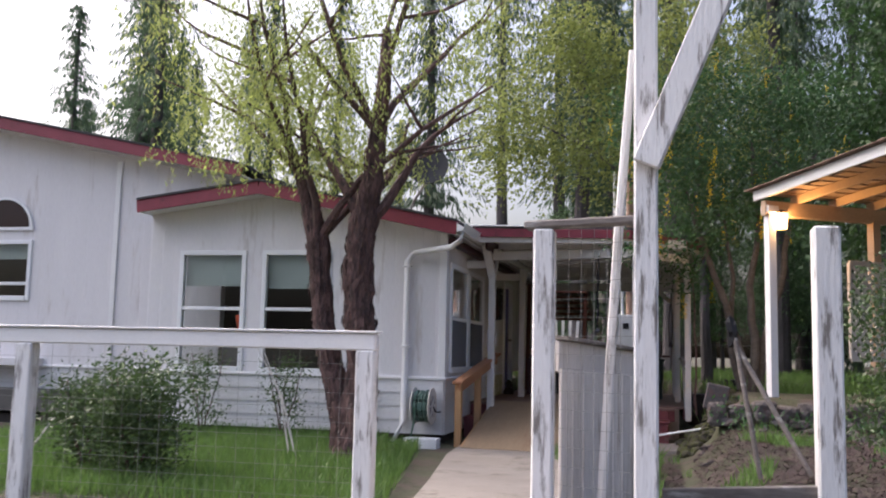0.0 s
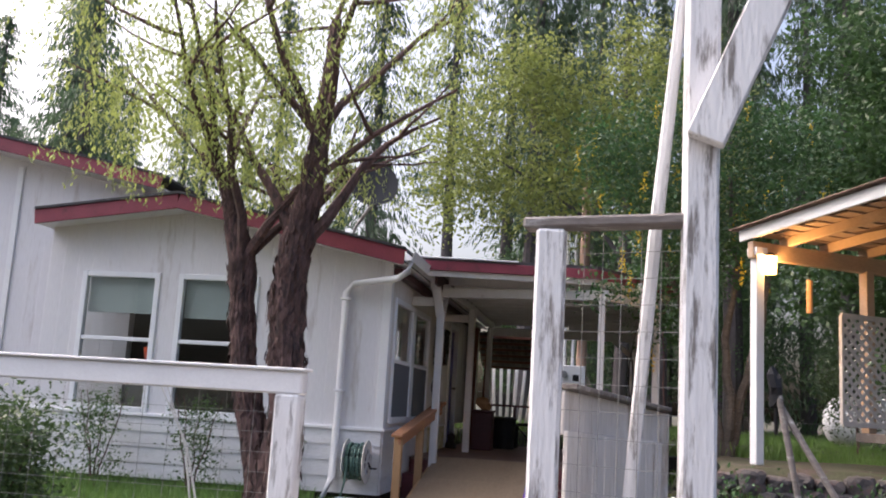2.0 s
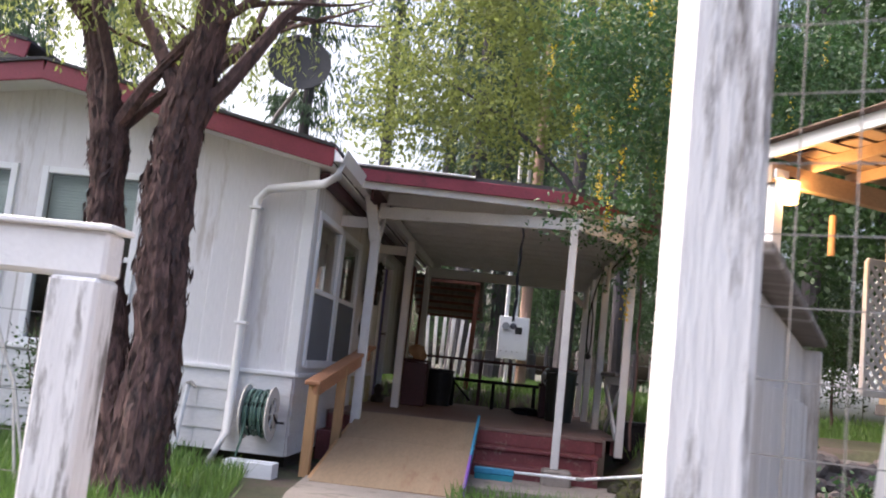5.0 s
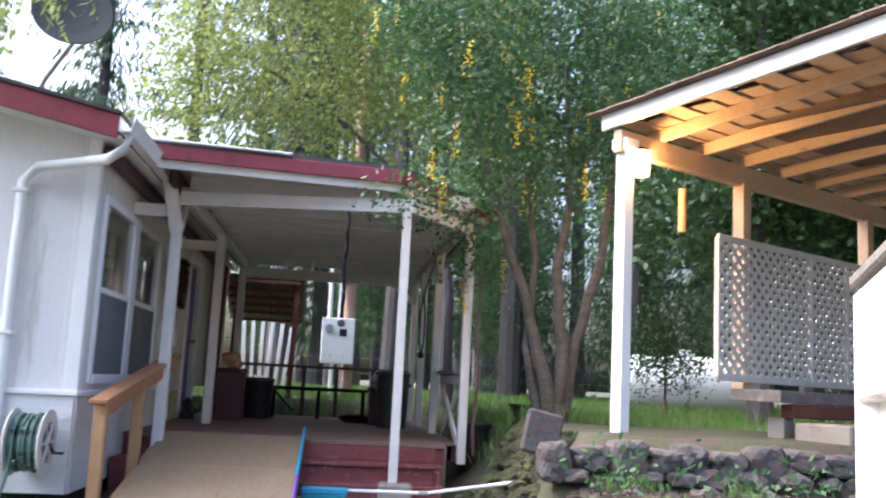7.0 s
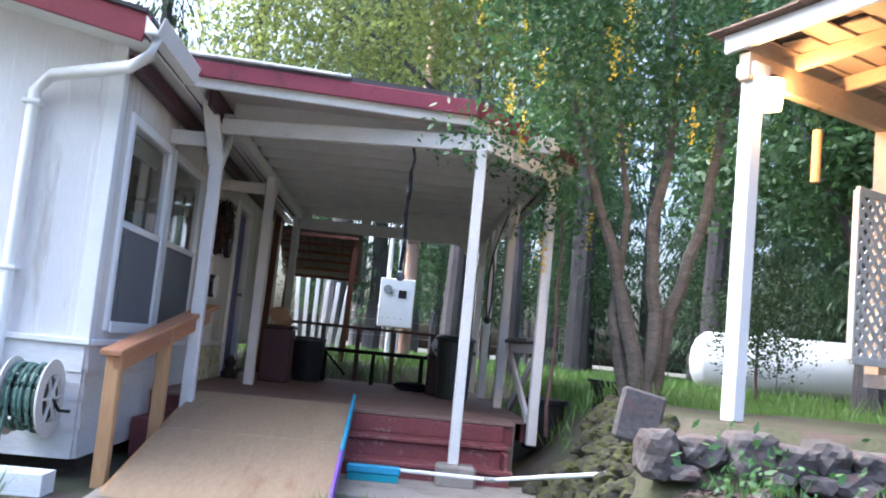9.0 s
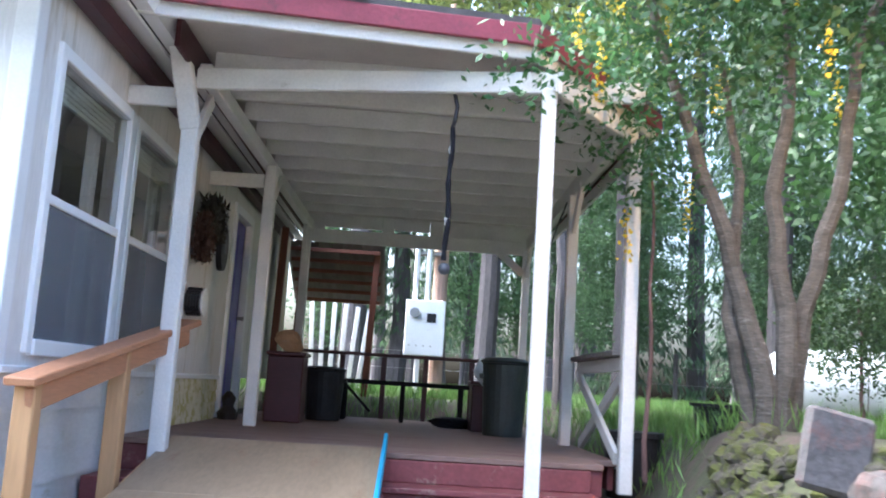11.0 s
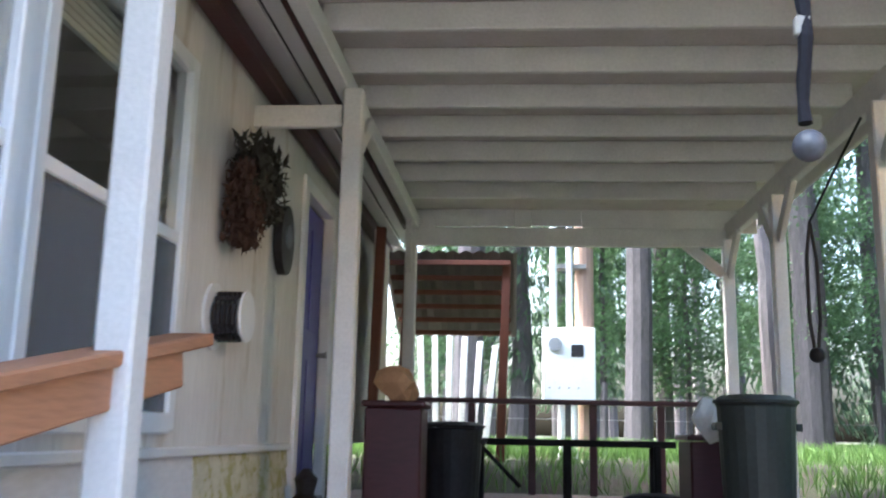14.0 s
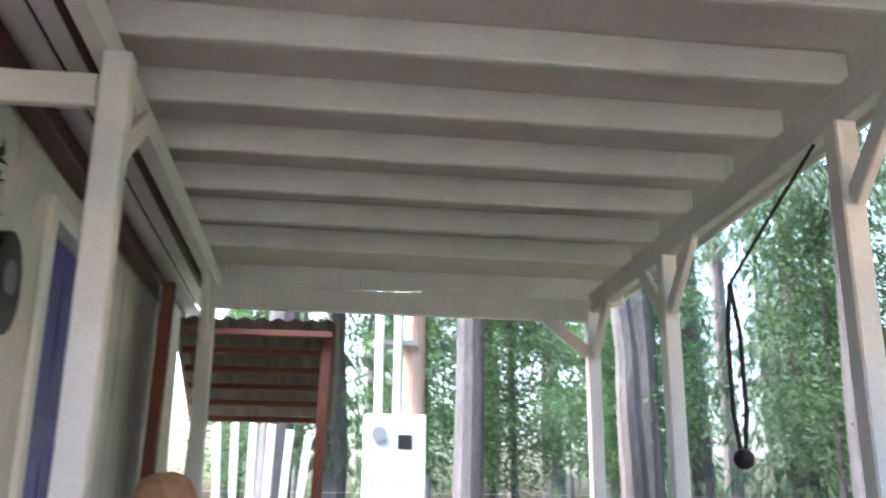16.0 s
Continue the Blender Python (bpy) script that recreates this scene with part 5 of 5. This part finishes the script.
def shaggy_trunk(root, centres, radii, rs):
    """A trunk with deep upright furrows and many loose bark plates standing off it."""
    rings, sides = [], 26
    bm = bmesh.new()
    for c, r in zip(centres, radii):
        ring = []
        for k in range(sides):
            w = 2 * math.pi * k / sides
            o = Vector((math.cos(w), math.sin(w), 0))
            f = noise.noise(Vector((o.x * 4.5, o.y * 4.5, c.z * 1.1))) * 0.26 + noise.noise(Vector((o.x * 9, o.y * 9, c.z * 5))) * 0.16
            ring.append(bm.verts.new(c + o * r * (1 + f)))
        rings.append(ring)
    for a, b in zip(rings, rings[1:]):
        for k in range(sides):
            bm.faces.new((a[k], a[(k + 1) % sides], b[(k + 1) % sides], b[k]))
    trunk = part("trunk", bm, BARK, root)
    n = 2600
    i = rs.randint(0, len(centres) - 1, n)
    t = rs.uniform(0, 1, n)[:, None]
    P = np.array([tuple(c) for c in centres])
    R = np.array(radii)[i][:, None]
    c = P[i] * (1 - t) + P[i + 1] * t
    w = rs.uniform(0, 2 * math.pi, n)
    out = np.stack([np.cos(w), np.sin(w), np.zeros(n)], 1)
    side = np.stack([-np.sin(w), np.cos(w), np.zeros(n)], 1)
    size = rs.uniform(0.02, 0.075, (n, 1)) * np.clip(R / 0.14, 0.4, 1)
    along = np.array((0, 0, 1.0)) * size + out * size * rs.uniform(-0.35, 0.3, (n, 1)) + side * size * rs.normal(0, 0.15, (n, 1))
    across = side * size * rs.uniform(0.2, 0.4, (n, 1)) + out * size * rs.normal(0, 0.1, (n, 1))
    quads("loose_bark", c + out * R * rs.uniform(0.98, 1.12, (n, 1)), along, across, BARK, trunk, "loose flakes of red-brown bark")["kind"] = "stuff"


def weeping_tree():
    rng = random.Random(21)
    rs = np.random.RandomState(21)
    root = thing("willow_tree", (-0.93, 5.67, -0.5), "twin-trunk weeping tree with flaky bark and pale green leaves", "tree")
    trunks = (
        ([(-0.62, 5.22, -0.6), (-0.60, 5.22, 0.0), (-0.58, 5.22, 0.6), (-0.62, 5.2, 1.1), (-0.66, 5.2, 1.6), (-0.62, 5.18, 2.05), (-0.50, 5.15, 2.7), (-0.40, 5.1, 3.6), (-0.35, 5.1, 4.6)], [0.2, 0.17, 0.16, 0.165, 0.15, 0.15, 0.11, 0.08, 0.04]),
        ([(-0.74, 5.28, -0.6), (-0.78, 5.28, -0.1), (-0.95, 5.3, 0.5), (-1.08, 5.32, 1.0), (-1.16, 5.33, 1.6), (-1.2, 5.35, 2.0), (-1.4, 5.4, 2.6), (-1.75, 5.5, 3.4)], [0.16, 0.13, 0.125, 0.12, 0.115, 0.12, 0.08, 0.04]),
    )
    tips = []
    for pts, rad in trunks:
        pts = [(x - 0.26, y + 0.42, z) for x, y, z in pts]
        fine_p, fine_r = [], []
        for i in range(len(pts) - 1):
            for k in range(5):
                t = k / 5
                fine_p.append(Vector(pts[i]).lerp(Vector(pts[i + 1]), t))
                fine_r.append((rad[i] * (1 - t) + rad[i + 1] * t) * rng.uniform(0.9, 1.12))
        shaggy_trunk(root, fine_p, fine_r, rs)
    starts = [((-0.6, 5.18, 2.1), 0.09)] * 4 + [((-1.2, 5.35, 2.0), 0.07)] * 3 + [((-0.45, 5.12, 3.2), 0.06)] * 5 + [((-1.5, 5.42, 2.8), 0.05)] * 4
    for k, (p, r) in enumerate(starts):
        p = (p[0] - 0.26, p[1] + 0.42, p[2])
        a = 2 * math.pi * k / 5.3 + rng.uniform(-0.4, 0.4)
        pts, rad = limb(rng, p, (math.cos(a) * 0.75, math.sin(a) * 0.75, 1.0), rng.uniform(1.8, 3.0), r * 0.8, 0.012)
        part("limb", tube(pts, rad, 7), BARK, root)
        tips += pts[2:]
        for j in range(2):
            q, qr = limb(rng, pts[3 + j], (math.cos(a + 1 - 2 * j), math.sin(a + 1 - 2 * j), 0.35), rng.uniform(0.8, 1.6), 0.025, 0.006)
            part("limb", tube(q, qr, 5), BARK, root)
            tips += q[1:]
    C, A, W = [], [], []
    for s in range(760):
        p = rng.choice(tips)
        x, y, z = p.x + rng.gauss(0, 0.3), p.y + rng.gauss(0, 0.3), p.z + rng.gauss(0.1, 0.25)
        if z < 2.6 or (x > -0.35 and z < 3.6):
            continue
        n = rng.randint(22, 64)
        dx, dy = rng.gauss(0, 0.007), rng.gauss(0, 0.007)
        for k in range(n):
            zz = z - k * 0.021
            if zz < 2.4 + 0.35 * rng.random() + (0.8 if x > -0.45 else 0):
                break
            C.append((x + dx * k + rng.gauss(0, 0.03), y + dy * k + rng.gauss(0, 0.03), zz))
            A.append((rng.gauss(0, 0.013), rng.gauss(0, 0.013), -0.026))
            W.append((rng.gauss(0, 0.007), rng.gauss(0, 0.007), 0.003))
    quads("crown", C, A, W, LEAF_WILLOW, root, "pale yellow-green drooping leaves")


weeping_tree()


def leafy(name, at, trunks, centres, radius, count, leaf, material, label, category="tree", seed=1, bark=BARK, flowers=0, droop=0.0):
    """A tree or shrub: tapered stems and a crown of single leaves around several centres."""
    rng = random.Random(seed)
    rs = np.random.RandomState(seed)
    root = thing(name, at, label, category)
    at = Vector(at)
    for pts, r0, r1 in trunks:
        P = [at + Vector(p) for p in pts]
        fine = []
        for a, b in zip(P, P[1:]):
            fine += [a.lerp(b, t) + Vector((rng.gauss(0, 0.012), rng.gauss(0, 0.012), 0)) for t in (0, 0.25, 0.5, 0.75)]
        fine.append(P[-1])
        part("trunk", tube(fine, [r0 + (r1 - r0) * k / (len(fine) - 1) for k in range(len(fine))], 9, rough=0.08, rng=rng), bark, root)
    cs = np.array([tuple(at + Vector(c)) for c in centres])
    # twig clumps around each centre, leaves around each clump
    clumps = cs[rs.randint(0, len(cs), count // 22)] + unit(rs, count // 22) * (rs.uniform(0.15, 1, (count // 22, 1)) ** 0.6) * np.array(radius)
    p = np.repeat(clumps, 22, 0) + rs.normal(size=(len(clumps) * 22, 3)) * leaf * np.array((2.2, 2.2, 1.3 + droop))
    n = len(p)
    a = unit(rs, n) * np.array((1, 1, 0.6)) + np.array((0, 0, -0.5))
    a = a / np.linalg.norm(a, axis=1, keepdims=True) * leaf * rs.uniform(0.6, 1.2, (n, 1)) * 0.5
    w = np.cross(a, unit(rs, n)) * 0.55
    quads("crown", p, a, w, material, root)
    if flowers:
        f = cs[rs.randint(0, len(cs), flowers)] + unit(rs, flowers) * np.array(radius) * 0.95
        C = np.repeat(f, 40, 0)
        k = np.tile(np.arange(40), flowers)[:, None] * np.array((0, 0, -0.009))
        C = C + k + rs.normal(size=C.shape) * np.array((0.022, 0.022, 0.01))
        a = unit(rs, len(C)) * 0.017
        quads("blossom", C, a, np.cross(a, unit(rs, len(C))) * 0.9, FLOWER, root, "hanging yellow flower clusters")
    return root


leafy("laburnum_tree", (3.65, 9.75, 0.2), (
    ([(0, 0, -0.1), (-0.08, 0, 0.5), (-0.3, 0.05, 1.3), (-0.6, 0.1, 2.2), (-0.9, 0.1, 3.2)], 0.085, 0.025),
    ([(0.05, 0, -0.1), (0.1, 0, 0.6), (0.05, 0.1, 1.6), (0.2, 0.2, 2.6), (0.1, 0.2, 3.8)], 0.08, 0.025),
    ([(0.1, 0.05, -0.1), (0.2, 0.1, 0.6), (0.45, 0.1, 1.6), (0.6, 0.1, 2.6), (1.0, 0.1, 3.6)], 0.075, 0.025),
    ([(-0.1, 0.05, 0.1), (-0.25, 0.1, 0.8), (-0.2, 0.1, 1.7), (-0.3, 0.2, 2.6)], 0.06, 0.02)),
    [(-0.6, 0, 2.7), (0.2, 0.1, 2.9), (-1.0, -0.3, 3.3), (0.7, 0, 3.2), (-0.2, 0.2, 3.7), (0.4, 0.2, 4.3), (-0.6, 0.2, 4.6), (-1.3, -0.2, 4.0), (1.0, 0.4, 4.2)],
    (0.75, 0.7, 0.6), 19000, 0.08, LEAF_LAB, "multi-stemmed laburnum with hanging yellow blossom", seed=4, bark=LABARK, flowers=30, droop=1.0)
leafy("climbing_plant", (2.82, 9.85, -0.1), (([(0.1, 0.15, 0), (0.12, 0.1, 1.0), (0.06, 0, 2.0)], 0.018, 0.008),),
      [(0.0, -0.1, 2.2), (0.1, 0.1, 1.95), (-0.4, -0.45, 2.45), (-0.75, -0.8, 2.4), (0.1, 0.0, 2.6)], (0.28, 0.26, 0.24), 1700, 0.07, LEAF_LAB, "climbing leaves round the porch post", "plant", seed=14, flowers=3)
leafy("birch_tree", (3.4, 16.4, 0.1), (([(0, 0, -0.1), (-0.05, 0, 2), (-0.2, 0, 4), (-0.1, 0, 7)], 0.13, 0.03), ([(-0.1, 0, 2.8), (-1.2, 0, 4.2), (-2.4, 0, 5.2), (-4.2, 0, 6.2)], 0.07, 0.015), ([(-0.1, 0, 3.2), (0.7, 0, 4.4)], 0.05, 0.02)),
      [(-2.2, 0, 5.0), (-1.2, 0, 5.6), (0.2, 0, 5.0), (1.0, 0, 5.6), (-0.6, 0, 6.6), (-1.8, 0, 6.6), (0.6, 0, 7.2), (-0.6, 0, 8.0), (-2.6, 0, 7.4), (-3.4, 0, 5.4), (-4.3, 0, 6.4), (-3.3, 0, 7.8), (-4.6, 0, 5.2)], (1.0, 1.0, 0.9), 24000, 0.13, LEAF_WILLOW, "tall pale green leafy tree behind the porch", seed=17, bark=GREYBARK, droop=1.5)
SHRUBS = (((-2.2, 3.3, -0.5), 0.38, 10000, LEAF_DARK, 0.95), ((-2.9, 3.6, -0.5), 0.3, 5000, LEAF_DARK, 0.9), ((-3.75, 7.55, -0.5), 0.22, 1500, LEAF_DARK, 1.15), ((-2.55, 7.55, -0.5), 0.2, 1300, LEAF_DARK, 1.15))
for k, (at, r, n, m, h) in enumerate(SHRUBS):
    leafy("shrub", at, tuple((((0, 0, 0), (0.15 * math.cos(a), 0.1 * math.sin(a), h * 0.5), (0.3 * math.cos(a), 0.2 * math.sin(a), h)), 0.012, 0.004) for a in (0.3, 1.7, 3.0, 4.4)),
          [(0, 0, h * 0.55), (0.1, 0, h * 0.85), (-0.15, 0.05, h * 0.75), (0.05, 0.05, h * 0.3)], (r, r, r), n, 0.05, m, "leafy green garden shrub behind the fence", "shrub", seed=40 + k)
leafy("shrub", (4.1, 3.2, 0.1), ((((0, 0, 0), (0.1, 0, 0.6), (0.2, 0.1, 1.2)), 0.015, 0.005),), [(0, 0, 0.3), (0.2, 0, 0.7), (0.1, 0.2, 1.1)], (0.35, 0.4, 0.35), 4500, 0.05, LEAF_DARK, "dark leafy shrub beside the garden bed", "shrub", seed=60)
leafy("shrub", (6.6, 14.6, 0.25), ((((0, 0, 0), (0, 0, 0.6), (0, 0.1, 1.5)), 0.03, 0.01),), [(0, 0, 0.7), (0.3, 0, 1.2), (-0.3, 0, 1.1), (0.1, 0, 1.6)], (0.6, 0.6, 0.4), 5000, 0.07, LEAF_DARK, "dark evergreen shrub beside the propane tank", "shrub", seed=61)


for k, (x, y) in enumerate(((3.95, 5.9), (4.5, 6.35), (3.3, 6.2), (4.2, 2.4))):
    z = ground_z(x, y)
    leafy("weed_clump", (x, y, z - 0.02), ((((0, 0, 0), (0.03, 0, 0.15), (0.08, 0, 0.3)), 0.006, 0.003), (((0, 0, 0), (-0.05, 0.02, 0.14), (-0.1, 0.04, 0.26)), 0.006, 0.003)),
          [(0, 0, 0.12), (0.08, 0, 0.25), (-0.1, 0.04, 0.22)], (0.14, 0.14, 0.1), 150, 0.06, LEAF_LAB, "low broad-leaved green weeds in the bed", "weeds", seed=70 + k)["group"] = "garden weeds"


def conifer_mesh(seed, height, spread, bare, count):
    rng = random.Random(seed)
    rs = np.random.RandomState(seed)
    root = thing("fir_tree", (0, -400, 0), "tall fir with grey bark and drooping boughs", "tree", "background firs")
    at = Vector((0, -400, 0))
    part("trunk", tube([at + Vector((rng.gauss(0, 0.03), rng.gauss(0, 0.03), height * k / 8)) for k in range(9)], [0.24 * (1 - 0.95 * k / 8) + 0.01 for k in range(9)], 10, rough=0.06, rng=rng), GREYBARK, root)
    C, A, W = [], [], []
    z = bare
    while z < height * 0.99:
        f = 1 - (z - bare) / (height - bare)
        L = spread * (0.15 + 0.85 * f ** 0.8)
        for k in range(5):
            a = rng.uniform(0, 2 * math.pi)
            ll = L * rng.uniform(0.55, 1.1)
            n = int(9 + ll * count * 2.0)
            for j in range(n):
                t = (j + rng.random()) / n
                side = rng.gauss(0, 0.16 * ll * (1 - 0.5 * t))
                x = math.cos(a) * ll * t - math.sin(a) * side
                y = math.sin(a) * ll * t + math.cos(a) * side
                zz = z - 0.28 * ll * t * t + 0.08 * ll * t + rng.gauss(0, 0.05) - abs(side) * 0.25
                C.append((x, y - 400, zz))
                s = rng.uniform(0.045, 0.1)
                da = a + rng.gauss(0, 0.7)
                A.append((math.cos(da) * s, math.sin(da) * s, -0.08 - 0.1 * rng.random()))
                W.append((-math.sin(da) * s * 0.3, math.cos(da) * s * 0.3, rng.gauss(0, 0.03)))
        z += rng.uniform(0.28, 0.45) * (0.5 + 0.5 * f)
    quads("crown", C, A, W, NEEDLE, root)
    return root


def forest():
    rng = random.Random(77)
    kinds = [conifer_mesh(101, 15, 2.6, 1.6, 9), conifer_mesh(102, 18, 2.4, 5.0, 9), conifer_mesh(103, 13, 2.9, 0.7, 10), conifer_mesh(104, 20, 2.2, 7.5, 8)]
    spots = []
    for k in range(52):
        x, y = rng.uniform(-34, 40), rng.uniform(26, 52)
        kind = rng.randrange(4)
        if -6 < x < 14:
            kind = rng.choice((1, 3, 3, 0))
        if x < -3 and k % 2:
            continue
        spots.append((x, y, kind))
    spots += [(12.5, 14.8, 2), (12.5, 10.5, 2), (15.5, 12.0, 2), (11.5, 22.0, 2)]
    spots += [(-14.5, 24, 1), (-9, 27, 1), (-17, 27, 1), (-5.0, 25, 0), (0.2, 22.5, 1), (2.7, 20.8, 3), (5.6, 22.5, 3), (8.0, 20.5, 1), (1.0, 25, 0), (11, 17, 0), (13, 13.5, 2), (14, 19, 1),
              (9.5, 25, 2), (16.5, 16, 0), (18, 11, 2), (12, 23, 2), (-0.8, 26, 3), (4, 27, 1), (7, 28, 2), (-2.4, 24, 3), (20, 20, 0)]
    for x, y, kind in spots:
        s = rng.uniform(0.8, 1.15)
        copy_thing(kinds[kind], Matrix.Translation((x, y, ground_z(x, y) - 0.05)) @ Matrix.Rotation(rng.uniform(0, 6.28), 4, "Z") @ Matrix.Diagonal((s, s, s, 1)))
    # the four first ones take places of their own
    for ob, (x, y) in zip(kinds, ((-13, 30), (6.5, 32), (17, 24), (2.0, 30))):
        ob.location = (x, y, ground_z(x, y) - 0.05)
    big = leafy("maple_tree", (7.6, 13.5, 0.1), (([(0, 0, -0.1), (0.05, 0, 2), (-0.1, 0, 4), (0.1, 0, 7)], 0.2, 0.06), ([(0, 0, 1.8), (-0.7, 0, 3.2), (-1.4, 0.1, 4.6)], 0.1, 0.03), ([(0, 0, 2.2), (0.8, 0.2, 3.6), (1.5, 0, 5)], 0.1, 0.03)),
                [(-1.2, 0, 3.2), (0.8, 0, 3.4), (0, 0.5, 4.6), (-1.5, 0, 5.2), (1.4, 0, 5.0), (0, 0, 6.4), (-0.8, 0.3, 7.4), (1.0, 0.3, 7.0), (0.2, -0.8, 3.9)], (1.4, 1.3, 1.0), 30000, 0.15, LEAF_MID, "broad leafy green tree at the wood's edge", seed=90, bark=GREYBARK)
    big["group"] = "woodland trees"
    for x, y, s, r in ((10.5, 11.0, 1.0, 2), (10.0, 16.5, 1.1, 3), (12.8, 8.0, 1.1, 5.1), (13.5, 21, 1.2, 3.3)):
        copy_thing(big, Matrix.Translation((x, y, ground_z(x, y))) @ Matrix.Rotation(r, 4, "Z") @ Matrix.Diagonal((s, s, s, 1)))


forest()

LEAF_YOUNG = mat("young fir leaf", (0.10, 0.17, 0.075), 0.55, vary=0.2, bump=0, island=0.45, translucent=0.5)
YOUNG = ((5.6, 23.2, 1.0), (8.2, 21.6, 1.0), (2.6, 25.5, 1.1), (10.6, 20.2, 1.0), (-0.4, 25.0, 0.9), (6.9, 27.5, 1.4))
young = leafy("young_tree", (4.3, 26.0, 0.1), (([(0, 0, -0.1), (0.03, 0, 2), (0, 0, 4), (0, 0, 5.6)], 0.07, 0.02),),
              [(0, 0, 1.6), (0.5, 0.2, 2.1), (-0.6, 0, 2.3), (0.2, 0.3, 2.9), (-0.3, 0, 3.5), (0.4, 0, 3.9), (0, 0, 4.6), (0, 0, 5.3)], (0.95, 0.95, 0.45), 14000, 0.1, LEAF_YOUNG, "young pale green tree among the trunks", seed=95, bark=GREYBARK)
young["group"] = "young woodland trees"
for x, y, k in YOUNG:
    copy_thing(young, Matrix.Translation((x, y, ground_z(x, y))) @ Matrix.Rotation(x * 2.1, 4, "Z") @ Matrix.Diagonal((k, k, k, 1)))


def grass(name, n, x0, x1, y0, y1, h, seed, label, skip):
    rs = np.random.RandomState(seed)
    x, y = rs.uniform(x0, x1, n), rs.uniform(y0, y1, n)
    keep = np.array([not skip(a, b) for a, b in zip(x, y)])
    x, y = x[keep], y[keep]
    z = np.array([ground_z(a, b) for a, b in zip(x, y)])
    n = len(x)
    hh = h * rs.uniform(0.4, 1.2, n)
    lean = rs.normal(size=(n, 2)) * 0.35
    a = np.stack([lean[:, 0] * hh, lean[:, 1] * hh, hh], 1) * 0.5
    t = rs.uniform(0, 6.28, n)
    w = np.stack([np.cos(t), np.sin(t), np.zeros(n)], 1) * (0.004 + 0.012 * h)
    tagged(quads(name, np.stack([x, y, z], 1) + a * 0.9, a, w, GRASS), label, "grass", kind="stuff")


on_path = lambda x, y: abs(x - (1.25 - 0.32 * (y - 2.2) * (0.6 if y > 2.2 else 1.0))) < 0.85 or x > 2.4
grass("lawn_grass", 42000, -6, 2.4, 2.4, 8.1, 0.2, 1, "tall unmown green grass in the garden", lambda x, y: on_path(x, y) or (y > 7.4 and x > -1.2))
grass("lawn_grass", 9000, 2.4, 4.6, 2.6, 7.0, 0.14, 2, "sparse grass and weeds in the bed", lambda x, y: noise.noise(Vector((x * 1.5, y * 1.5, 2))) < 0.3)
grass("field_grass", 60000, -4, 12, 9.5, 30, 0.24, 3, "long green grass behind the porch", lambda x, y: (x < 3.0 and y < 15.3) or (x < 4.2 and y < 10.1 and x > 3.9))


def field_fence():
    root = thing("wire_fence", (3, 23, 0), "old wire field fence on grey wooden posts", "fence")
    for k in range(9):
        x = -2 + 2.2 * k
        z = ground_z(x, 23)
        part("post", tube([(x, 23, z - 0.1), (x, 23, z + 1.15)], 0.05, 7), GREYBARK, root)
    for h in (0.35, 0.7, 1.05):
        part("wire", tube([(-2, 23, 0.05 + h), (15.6, 23, 0.05 + h)], 0.006, 4), GALV, root)


field_fence()
